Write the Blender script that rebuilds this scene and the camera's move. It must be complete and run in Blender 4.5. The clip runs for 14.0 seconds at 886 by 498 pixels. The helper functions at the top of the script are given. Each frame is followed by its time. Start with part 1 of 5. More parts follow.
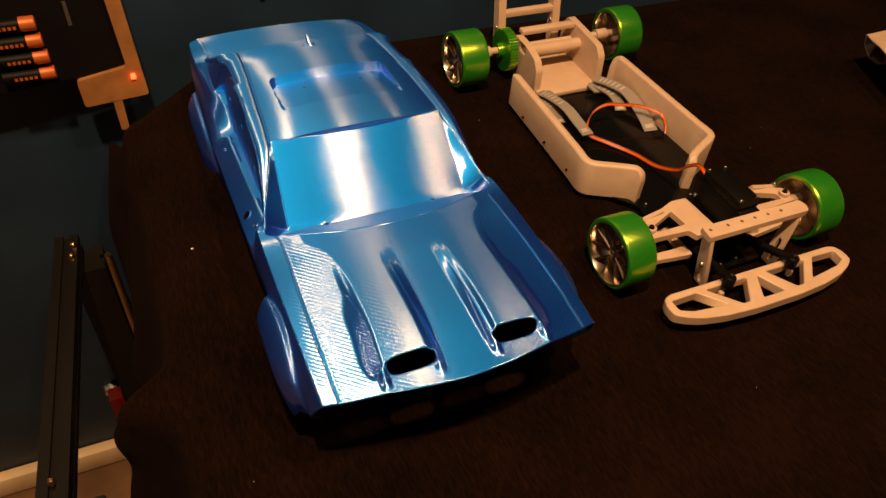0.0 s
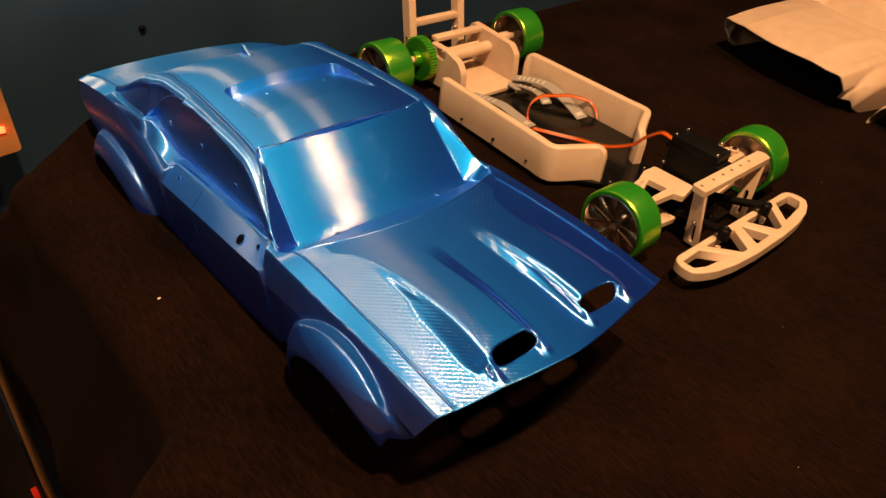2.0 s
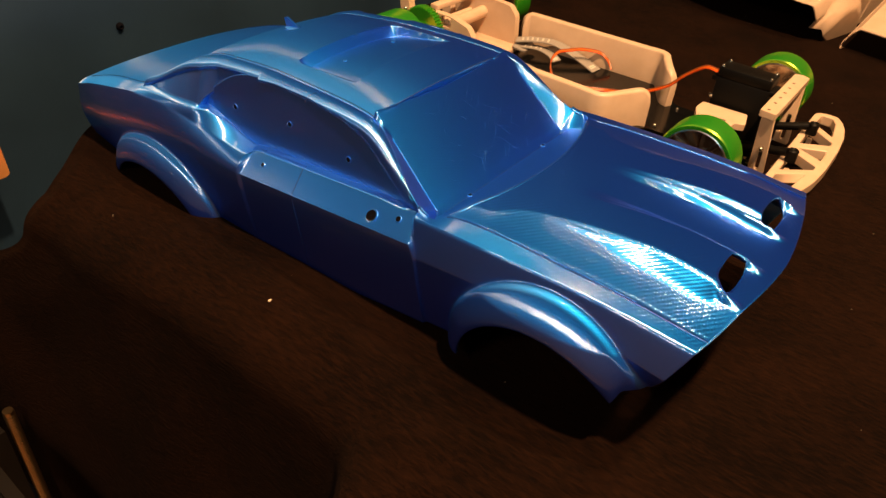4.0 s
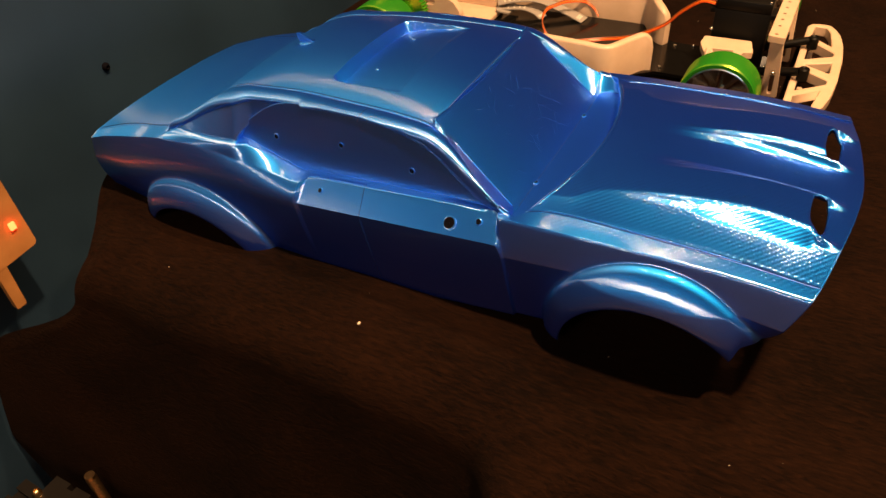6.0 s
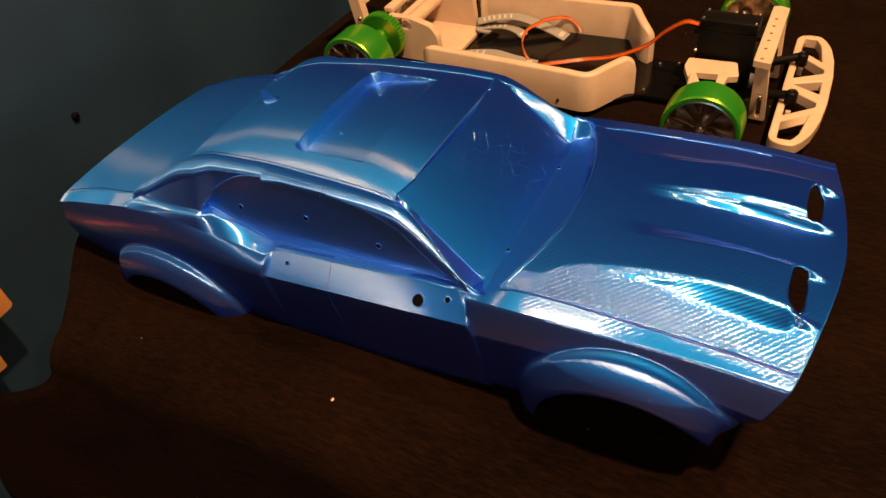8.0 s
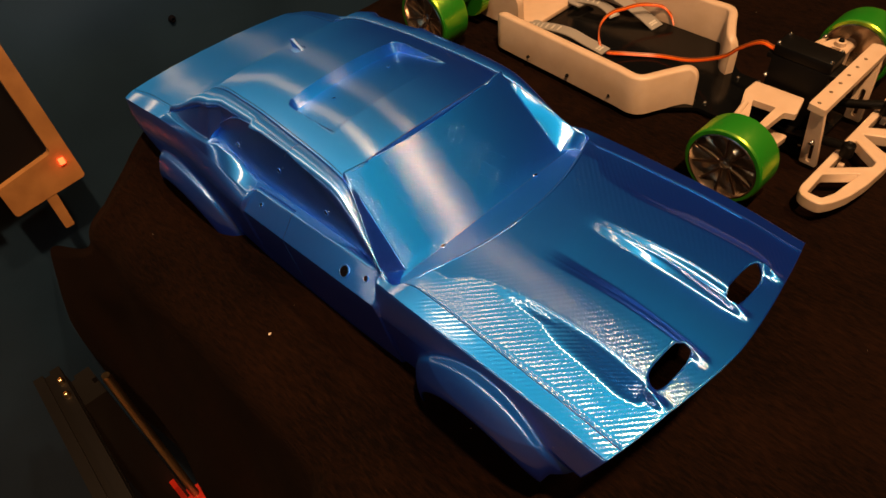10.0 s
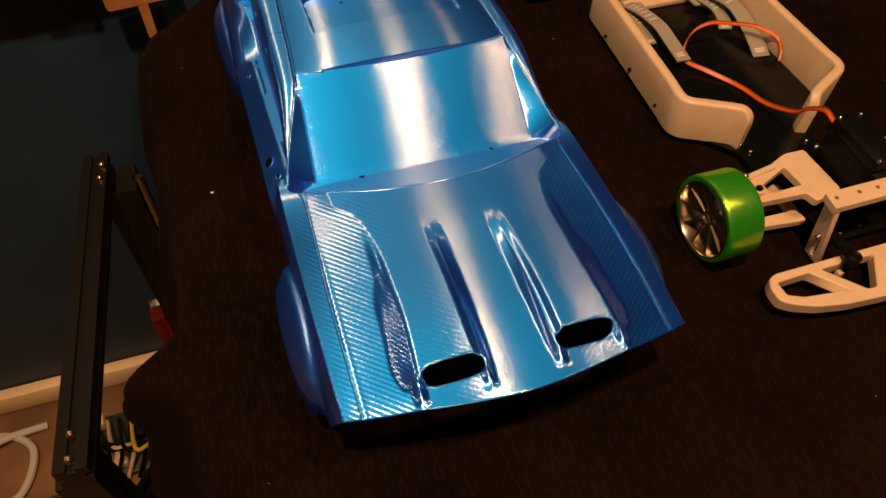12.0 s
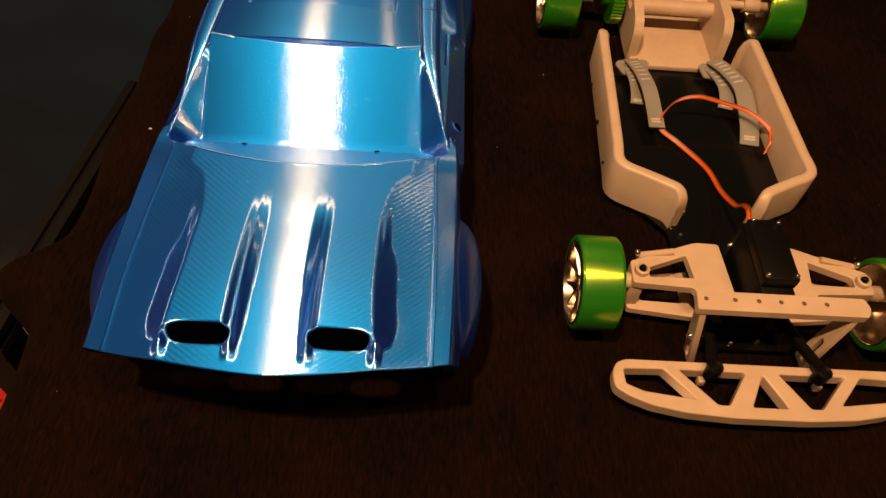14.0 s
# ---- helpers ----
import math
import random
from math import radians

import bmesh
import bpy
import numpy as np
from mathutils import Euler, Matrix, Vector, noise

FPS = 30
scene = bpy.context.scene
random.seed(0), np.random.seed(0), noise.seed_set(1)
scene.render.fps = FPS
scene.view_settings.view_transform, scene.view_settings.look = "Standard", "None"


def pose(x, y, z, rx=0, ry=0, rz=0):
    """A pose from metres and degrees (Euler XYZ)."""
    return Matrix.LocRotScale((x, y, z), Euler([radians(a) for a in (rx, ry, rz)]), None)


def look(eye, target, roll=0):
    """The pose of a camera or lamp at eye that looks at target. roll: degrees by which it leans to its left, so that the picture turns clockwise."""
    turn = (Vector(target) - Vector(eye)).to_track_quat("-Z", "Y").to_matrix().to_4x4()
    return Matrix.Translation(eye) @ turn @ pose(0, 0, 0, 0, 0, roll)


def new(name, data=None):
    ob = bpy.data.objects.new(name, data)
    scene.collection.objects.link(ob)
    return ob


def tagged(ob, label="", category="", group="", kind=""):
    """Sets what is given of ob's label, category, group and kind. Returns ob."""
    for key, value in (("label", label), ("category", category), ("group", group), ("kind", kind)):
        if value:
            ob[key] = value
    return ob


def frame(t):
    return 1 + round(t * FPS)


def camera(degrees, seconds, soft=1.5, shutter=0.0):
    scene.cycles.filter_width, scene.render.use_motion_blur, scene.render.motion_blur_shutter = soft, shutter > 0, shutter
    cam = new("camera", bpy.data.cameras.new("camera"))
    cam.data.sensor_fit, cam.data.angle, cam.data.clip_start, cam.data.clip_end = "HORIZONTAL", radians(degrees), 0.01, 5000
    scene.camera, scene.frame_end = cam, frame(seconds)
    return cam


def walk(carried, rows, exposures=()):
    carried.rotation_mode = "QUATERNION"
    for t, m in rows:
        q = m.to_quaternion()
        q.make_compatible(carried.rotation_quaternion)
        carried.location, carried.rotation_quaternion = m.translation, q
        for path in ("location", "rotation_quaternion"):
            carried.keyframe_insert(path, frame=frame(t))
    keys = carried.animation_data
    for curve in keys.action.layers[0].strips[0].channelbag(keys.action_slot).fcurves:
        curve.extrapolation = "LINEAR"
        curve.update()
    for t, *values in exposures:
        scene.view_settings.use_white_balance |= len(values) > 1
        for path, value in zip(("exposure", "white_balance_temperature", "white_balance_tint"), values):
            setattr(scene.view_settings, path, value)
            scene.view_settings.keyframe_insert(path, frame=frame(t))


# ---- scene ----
cam = camera(62.95, 14.0)
# seconds, eye, yaw (left of +y), pitch, lean
ROWS = [
    (0, -0.1381, -0.3773, 0.4277, -26.94, -44.34, 5.43),
    (0.5, -0.1618, -0.3633, 0.4159, -28.39, -43.57, 4.85),
    (1, -0.1926, -0.3489, 0.3944, -34.22, -41.13, 6.63),
    (1.5, -0.2260, -0.3292, 0.3705, -40.21, -39.31, 7.49),
    (2, -0.2510, -0.3012, 0.3496, -45.22, -37.91, 7.46),
    (2.5, -0.2750, -0.2722, 0.3183, -50.51, -36.47, 8.72),
    (3, -0.3027, -0.2400, 0.2920, -52.72, -36.33, 8.66),
    (5.5, -0.3690, -0.1339, 0.3062, -60.29, -38.68, -1.47),
    (6, -0.3695, -0.1215, 0.3154, -60.12, -40.28, -3.42),
    (6.5, -0.3682, -0.1089, 0.3289, -60.37, -41.42, -4.90),
    (7, -0.3513, -0.1047, 0.3384, -60.12, -41.58, -6.49),
    (7.5, -0.3335, -0.1075, 0.3428, -60.23, -41.86, -6.58),
    (8, -0.3163, -0.1220, 0.3479, -58.85, -42.31, -6.59),
    (8.5, -0.3036, -0.1440, 0.3533, -54.09, -43.47, -6.82),
    (11, -0.1670, -0.2632, 0.3953, -30.37, -49.39, -1.87),
    (11.5, -0.1363, -0.2782, 0.3957, -24.81, -50.59, 0.86),
    (12, -0.0975, -0.2922, 0.3928, -20.61, -53.03, 2.95),
    (12.5, -0.0589, -0.3032, 0.3955, -17.05, -53.99, 5.14),
    (13, -0.0162, -0.3107, 0.3942, -12.07, -53.90, 6.41),
    (13.5, 0.0241, -0.3235, 0.3938, -6.14, -52.68, 6.20),
    (14, 0.0686, -0.3247, 0.3970, -3.69, -52.41, 6.07),
]
# the recording brightens a little where the view is dark
EXPOSURES = [(0, 0.08), (1.0, 0.18), (1.5, 0.38), (3, 0.75), (5.5, 1.05), (7, 0.88), (8.5, 0.52), (11, 0.07), (12, -0.04), (12.5, 0.02), (14, -0.05)]
walk(cam, [(t, pose(x, y, z, 0, 0, yaw) @ pose(0, 0, 0, 90 + pitch) @ pose(0, 0, 0, 0, 0, roll))
           for t, x, y, z, yaw, pitch, roll in ROWS],
     exposures=EXPOSURES)


# ---- world and light ----
world = bpy.data.worlds.new("room_air")
scene.world = world
world.use_nodes = True
world.node_tree.nodes["Background"].inputs[0].default_value = (0.05, 0.055, 0.07, 1)
world.node_tree.nodes["Background"].inputs[1].default_value = 0.25


def area_lamp(name, place, target, size, watts, colour):
    data = bpy.data.lights.new(name, "AREA")
    data.shape, data.size, data.energy, data.color = "DISK", size, watts, colour
    ob = new(name, data)
    ob.matrix_world = look(place, target)
    return ob


# three spots on a bar under the ceiling
LAMPS = [(-0.22, -0.45, 1.50), (0.30, -0.45, 1.50), (0.71, -0.45, 1.50)]
for place, watts in zip(LAMPS, (28.0, 9.3, 3.8)):
    area_lamp("spot_light", place, (place[0] * 0.6, 0.0, 0.0), 0.065, watts, (1.0, 0.575, 0.275))
# area lamp standing in for an unseen source, guessed from the door's pale reflection
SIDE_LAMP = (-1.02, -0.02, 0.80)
area_lamp("assumed_side_light", SIDE_LAMP, (-0.05, 0.06, 0.05), 0.20, 2.8, (1.0, 0.76, 0.52))


# ---- materials ----
def material(name, colour, rough=0.5, metal=0.0, **more):
    m = bpy.data.materials.new(name)
    m.use_nodes = True
    b = m.node_tree.nodes["Principled BSDF"]
    b.inputs["Base Color"].default_value = (*colour, 1)
    b.inputs["Roughness"].default_value = rough
    b.inputs["Metallic"].default_value = metal
    for key, value in more.items():
        b.inputs[key.replace("_", " ")].default_value = value
    return m


def node(m, kind, **more):
    n = m.node_tree.nodes.new(kind)
    for key, value in more.items():
        if key in n.inputs:
            n.inputs[key].default_value = value
    return n


def link(m, a, out, b, into):
    m.node_tree.links.new(a.outputs[out], b.inputs[into])


def bsdf(m):
    return m.node_tree.nodes["Principled BSDF"]


def grain(m, scale, strength, distance, detail=4.0, stretch=(1, 1, 1)):
    """Fine relief from noise in object space."""
    co = node(m, "ShaderNodeTexCoord")
    mp = node(m, "ShaderNodeMapping")
    mp.inputs["Scale"].default_value = stretch
    no = node(m, "ShaderNodeTexNoise", Scale=scale, Detail=detail)
    bu = node(m, "ShaderNodeBump", Strength=strength, Distance=distance)
    link(m, co, "Object", mp, "Vector")
    link(m, mp, "Vector", no, "Vector")
    link(m, no, "Fac", bu, "Height")
    link(m, bu, "Normal", bsdf(m), "Normal")
    return no, bu


def mottled(m, scale, low, high, detail=5.0, lo=0.35, hi=0.65):
    """Base colour wandering between two tones."""
    co = node(m, "ShaderNodeTexCoord")
    no = node(m, "ShaderNodeTexNoise", Scale=scale, Detail=detail)
    ra = m.node_tree.nodes.new("ShaderNodeValToRGB")
    ra.color_ramp.elements[0].position, ra.color_ramp.elements[1].position = lo, hi
    ra.color_ramp.elements[0].color, ra.color_ramp.elements[1].color = (*low, 1), (*high, 1)
    link(m, co, "Object", no, "Vector")
    link(m, no, "Fac", ra, "Fac")
    link(m, ra, "Color", bsdf(m), "Base Color")
    return no, ra


BLUE = material("blue_silk_plastic", (0.004, 0.29, 0.95), 0.48, 1.0, Anisotropic=0.84)


def printed(m, period, strength, ribs):
    """Layer lines across the length, and the contour stripes where the layers meet a sloping face."""
    co = node(m, "ShaderNodeTexCoord")
    wa = node(m, "ShaderNodeTexWave", Scale=0.314 / period, Distortion=0.6)
    wa.bands_direction = "Y"
    # contour stripes: tilted planes cut the surface
    tilt_dir = node(m, "ShaderNodeVectorMath")
    tilt_dir.operation = "DOT_PRODUCT"
    tilt_dir.inputs[1].default_value = (0.0, 0.80, 1.6)
    sep = node(m, "ShaderNodeSeparateXYZ")
    ab = node(m, "ShaderNodeMath")
    ab.operation = "ABSOLUTE"
    add = node(m, "ShaderNodeMath")
    add.operation = "MULTIPLY_ADD"
    add.inputs[1].default_value = -0.75
    put = node(m, "ShaderNodeCombineXYZ")
    wb = node(m, "ShaderNodeTexWave", Scale=0.314 / 0.0034, Distortion=1.6, Detail=2.0)
    wb.inputs["Detail Scale"].default_value = 1.0
    wb.bands_direction = "X"
    no = node(m, "ShaderNodeTexNoise", Scale=30.0, Detail=3.0)
    ra = node(m, "ShaderNodeMapRange")
    ra.inputs["From Min"].default_value, ra.inputs["From Max"].default_value = 0.10, 0.34
    # the stripes belong to the outer halves, the flat middle is smooth
    side = node(m, "ShaderNodeMapRange")
    side.inputs["From Min"].default_value, side.inputs["From Max"].default_value = 0.014, 0.056
    flat = node(m, "ShaderNodeMapRange")
    flat.inputs["From Min"].default_value, flat.inputs["From Max"].default_value = 0.0900, 0.0840
    both = node(m, "ShaderNodeMath")
    both.operation = "MULTIPLY"
    mask = node(m, "ShaderNodeMath")
    mask.operation = "MULTIPLY"
    mul = node(m, "ShaderNodeMath")
    mul.operation = "MULTIPLY"
    bu = node(m, "ShaderNodeBump", Strength=strength, Distance=period * 0.3)
    b2 = node(m, "ShaderNodeBump", Strength=ribs, Distance=0.0004)
    wide = node(m, "ShaderNodeTexNoise", Scale=9.0, Detail=2.0)
    b3 = node(m, "ShaderNodeBump", Strength=0.10, Distance=0.004)
    speck = node(m, "ShaderNodeTexNoise", Scale=800.0, Detail=2.0)
    b4 = node(m, "ShaderNodeBump", Strength=0.07, Distance=0.0003)
    tan = node(m, "ShaderNodeCombineXYZ")
    tan.inputs[1].default_value = 1.0
    for n in (wa, no, wide, speck):
        link(m, co, "Object", n, "Vector")
    link(m, co, "Object", tilt_dir, 0)
    link(m, co, "Object", sep, "Vector")
    link(m, sep, "X", ab, 0)
    link(m, ab, "Value", add, 0)
    link(m, tilt_dir, "Value", add, 2)
    link(m, add, "Value", put, "X")
    link(m, put, "Vector", wb, "Vector")
    link(m, no, "Fac", ra, "Value")
    link(m, ab, "Value", side, "Value")
    link(m, ra, "Result", mask, 0)
    link(m, ab, "Value", flat, "Value")
    link(m, side, "Result", both, 0)
    link(m, flat, "Result", both, 1)
    # strong on the hood, faint behind it
    hood = node(m, "ShaderNodeMapRange")
    for key, value in (("From Min", -0.022), ("From Max", -0.030), ("To Min", 0.26), ("To Max", 1.0)):
        hood.inputs[key].default_value = value
    part_of = node(m, "ShaderNodeMath")
    part_of.operation = "MULTIPLY"
    link(m, sep, "Y", hood, "Value")
    link(m, both, "Value", part_of, 0)
    link(m, hood, "Result", part_of, 1)
    link(m, part_of, "Value", mask, 1)
    link(m, wb, "Fac", mul, 0)
    link(m, mask, "Value", mul, 1)
    link(m, wide, "Fac", b3, "Height")
    link(m, mul, "Value", b2, "Height")
    link(m, wa, "Fac", bu, "Height")
    link(m, speck, "Fac", b4, "Height")
    link(m, b3, "Normal", b4, "Normal")
    link(m, b4, "Normal", b2, "Normal")
    link(m, b2, "Normal", bu, "Normal")
    link(m, bu, "Normal", bsdf(m), "Normal")
    link(m, tan, "Vector", bsdf(m), "Tangent")
    # deep blue pigment below the shimmer
    df = node(m, "ShaderNodeBsdfDiffuse")
    df.inputs["Color"].default_value = (0.014, 0.042, 0.66, 1)
    link(m, bu, "Normal", df, "Normal")
    low = node(m, "ShaderNodeMixShader", Fac=0.18)
    link(m, bsdf(m), "BSDF", low, 1)
    link(m, df, "BSDF", low, 2)
    # thin clear sheen of the silk plastic, drawn out like the base
    gl = node(m, "ShaderNodeBsdfAnisotropic", Roughness=0.18, Anisotropy=-0.86)
    gl.inputs["Color"].default_value = (0.78, 0.90, 1.0, 1)
    link(m, bu, "Normal", gl, "Normal")
    link(m, tan, "Vector", gl, "Tangent")
    mix = node(m, "ShaderNodeMixShader", Fac=0.24)
    link(m, low, "Shader", mix, 1)
    link(m, gl, "BSDF", mix, 2)
    link(m, mix, "Shader", m.node_tree.nodes["Material Output"], "Surface")


printed(BLUE, 0.0008, 0.08, 0.10)
BLUE_ROUGH = BLUE.copy()
BLUE_ROUGH.name = "blue_silk_plastic_grainy"
for n in BLUE_ROUGH.node_tree.nodes:
    if n.type == "BUMP" and abs(n.inputs["Strength"].default_value - 0.07) < 1e-4:
        n.inputs["Strength"].default_value = 0.14
BLUE_DARK = material("blue_plastic_joint", (0.010, 0.06, 0.30), 0.4, 0.6)
DIMPLE_SHADE = material("shaded_hole", (0.10, 0.06, 0.035), 0.7)
# near black for flat discs: the shade inside holes is in this colour
HOLE = material("dark_bore", (0.004, 0.004, 0.006), 0.9, Specular_IOR_Level=0.0)
WHITE = material("white_printed_plastic", (0.70, 0.61, 0.48), 0.40, Subsurface_Weight=0.12, Subsurface_Radius=(0.004, 0.003, 0.002))
mottled(WHITE, 60.0, (0.52, 0.375, 0.265), (0.57, 0.42, 0.305))
grain(WHITE, 900.0, 0.10, 0.0003, 2.0, (1, 1, 6))
GREEN = material("green_silk_plastic", (0.010, 0.24, 0.012), 0.40)
grain(GREEN, 700.0, 0.12, 0.0003, 2.0, (6, 1, 1))


def silk(m, colour, rough, share):
    """A metallic shimmer over the pigment."""
    gl = node(m, "ShaderNodeBsdfAnisotropic", Roughness=rough)
    gl.inputs["Color"].default_value = (*colour, 1)
    bump = next(n for n in m.node_tree.nodes if n.type == "BUMP")
    link(m, bump, "Normal", gl, "Normal")
    mix = node(m, "ShaderNodeMixShader", Fac=share)
    link(m, bsdf(m), "BSDF", mix, 1)
    link(m, gl, "BSDF", mix, 2)
    link(m, mix, "Shader", m.node_tree.nodes["Material Output"], "Surface")


silk(GREEN, (0.70, 0.86, 0.04), 0.24, 0.42)
FELT = material("black_felt", (0.006, 0.004, 0.003), 1.0, Sheen_Weight=0.015, Sheen_Roughness=0.5, Specular_IOR_Level=0.06)
FELT.node_tree.nodes["Principled BSDF"].inputs["Sheen Tint"].default_value = (0.5, 0.28, 0.16, 1)


def napped(m, low, high):
    """Brushed cloth: short fibres that lie one way, worn and dusty in wide patches."""
    co = node(m, "ShaderNodeTexCoord")
    mp = node(m, "ShaderNodeMapping")
    mp.inputs["Rotation"].default_value = (0, 0, radians(24))
    mp.inputs["Scale"].default_value = (1, 0.22, 1)
    fibre = node(m, "ShaderNodeTexNoise", Scale=520.0, Detail=6.0, Roughness=0.65, Distortion=0.5)
    patch = node(m, "ShaderNodeTexNoise", Scale=11.0, Detail=4.0)
    blend = node(m, "ShaderNodeMath")
    blend.operation = "MULTIPLY_ADD"
    blend.inputs[1].default_value = 0.40
    half = node(m, "ShaderNodeMath")
    half.operation = "MULTIPLY"
    half.inputs[1].default_value = 0.60
    ra = m.node_tree.nodes.new("ShaderNodeValToRGB")
    ra.color_ramp.elements[0].position, ra.color_ramp.elements[1].position = 0.40, 0.62
    ra.color_ramp.elements[0].color, ra.color_ramp.elements[1].color = (*low, 1), (*high, 1)
    bu = node(m, "ShaderNodeBump", Strength=0.9, Distance=0.0016)
    link(m, co, "Object", mp, "Vector")
    link(m, mp, "Vector", fibre, "Vector")
    link(m, co, "Object", patch, "Vector")
    link(m, fibre, "Fac", half, 0)
    link(m, patch, "Fac", blend, 0)
    link(m, half, "Value", blend, 2)
    link(m, blend, "Value", ra, "Fac")
    link(m, ra, "Color", bsdf(m), "Base Color")
    link(m, fibre, "Fac", bu, "Height")
    link(m, bu, "Normal", bsdf(m), "Normal")


napped(FELT, (0.0022, 0.0009, 0.0005), (0.0100, 0.0036, 0.0015))
WALLBLUE = material("dark_blue_paint", (0.010, 0.026, 0.050), 0.50, Specular_IOR_Level=0.5)
mottled(WALLBLUE, 7.0, (0.007, 0.021, 0.043), (0.012, 0.032, 0.063))
grain(WALLBLUE, 160.0, 0.15, 0.001)
WALLPALE = material("dim_brown_paint", (0.12, 0.09, 0.07), 0.8)
mottled(WALLPALE, 3.0, (0.20, 0.155, 0.115), (0.26, 0.20, 0.15))
FLOORWOOD = material("floor_wood", (0.15, 0.08, 0.035), 0.5)
mottled(FLOORWOOD, 9.0, (0.11, 0.055, 0.024), (0.22, 0.115, 0.050))
PALEWOOD = material("pale_wood", (0.58, 0.42, 0.24), 0.55)
mottled(PALEWOOD, 14.0, (0.62, 0.44, 0.25), (0.76, 0.58, 0.36))
PLY = material("plywood", (0.42, 0.22, 0.08), 0.55)
mottled(PLY, 40.0, (0.26, 0.115, 0.034), (0.36, 0.165, 0.052))
BLACK = material("black_plastic", (0.003, 0.0027, 0.0025), 0.48, Specular_IOR_Level=0.12)
grain(BLACK, 500.0, 0.10, 0.0003)
CASEPRINT = material("faint_grey_print", (0.05, 0.045, 0.04), 0.7)
CASE = material("matt_black_case", (0.0035, 0.0025, 0.003), 0.7, Specular_IOR_Level=0.15)
HOUSING = material("dark_brown_plastic", (0.050, 0.022, 0.010), 0.6)
PLATE = material("black_gloss_plate", (0.003, 0.003, 0.003), 0.16, Specular_IOR_Level=0.3)
grain(PLATE, 90.0, 0.08, 0.0006, 6.0)
ANODISED = material("black_anodised_aluminium", (0.007, 0.006, 0.0055), 0.42, 0.0, Specular_IOR_Level=0.3)
grain(ANODISED, 300.0, 0.08, 0.0004, 3.0)
SILVER = material("silver_silk_plastic", (0.60, 0.50, 0.40), 0.24, 1.0)
STEEL = material("steel", (0.58, 0.55, 0.50), 0.22, 1.0)
BRASS = material("yellowed_steel", (0.62, 0.44, 0.24), 0.28, 1.0)
COPPER = material("copper_sleeve", (0.50, 0.12, 0.025), 0.45, 0.3)
STRAP = material("grey_webbing", (0.24, 0.22, 0.20), 0.75)
grain(STRAP, 1500.0, 0.4, 0.0005)
STRAPINK = material("pale_print", (0.48, 0.45, 0.40), 0.7)
WIRE_ORANGE = material("orange_wire", (0.85, 0.17, 0.008), 0.35)
WIRE_RED = material("red_wire", (0.62, 0.075, 0.008), 0.4)
WIRE_BROWN = material("brown_wire", (0.26, 0.06, 0.015), 0.4)
RED = material("red_plastic", (0.55, 0.025, 0.012), 0.4)
YELLOW = material("yellow_plastic", (0.70, 0.42, 0.02), 0.4)
PCB = material("green_board", (0.016, 0.026, 0.018), 0.5)
LINT = material("lint", (0.55, 0.45, 0.34), 0.9)
LED = material("red_indicator", (0.6, 0.05, 0.02), 0.4)
bsdf(LED).inputs["Emission Color"].default_value = (1.0, 0.06, 0.015, 1)
bsdf(LED).inputs["Emission Strength"].default_value = 6.0


# ---- the car body: a half section swept along its length, mirrored ----
BODY_PITCH = 0.12
BODY_ORIGIN = Vector((0.0, -0.0060, 0.0143))


def lerp(y, pairs):
    """A smooth line through (place, value) pairs, with no overshoot."""
    a = np.array(pairs, float)
    px, py = a[:, 0], a[:, 1]
    h, d = np.diff(px), np.diff(py) / np.diff(px)
    m = np.zeros(len(px))
    w1, w2 = 2 * h[1:] + h[:-1], h[1:] + 2 * h[:-1]
    both = d[:-1] * d[1:] > 0
    m[1:-1][both] = ((w1 + w2)[both]) / (w1[both] / d[:-1][both] + w2[both] / d[1:][both])
    m[0], m[-1] = d[0], d[-1]
    v = np.clip(np.asarray(y, float), px[0], px[-1])
    i = np.clip(np.searchsorted(px, v, side="right") - 1, 0, len(px) - 2)
    t = (v - px[i]) / h[i]
    return (py[i] * (1 + 2 * t) * (1 - t) ** 2 + h[i] * m[i] * t * (1 - t) ** 2 + py[i + 1] * t * t * (3 - 2 * t) + h[i] * m[i + 1] * t * t * (t - 1))


def step(a, b, v):
    k = np.clip((v - a) / (b - a), 0, 1)
    return k * k * (3 - 2 * k)


COWL = lambda x: -0.0285 + 0.018 * (np.abs(x) / 0.08) ** 2
SCREEN_TOP = lambda x: 0.0445 + 0.004 * (np.abs(x) / 0.067) ** 2


SCOOPS = [1.0]


def crest_x(y):
    """Where the flat middle of the hood breaks down towards the wings."""
    return lerp(y, [(-0.17, 0.0545), (-0.15, 0.0525), (-0.136, 0.0510), (-0.107, 0.0495), (-0.082, 0.0497), (-0.062, 0.0505), (-0.051, 0.0520), (-0.040, 0.0560), (-0.029, 0.0650), (0.0, 0.0660)])


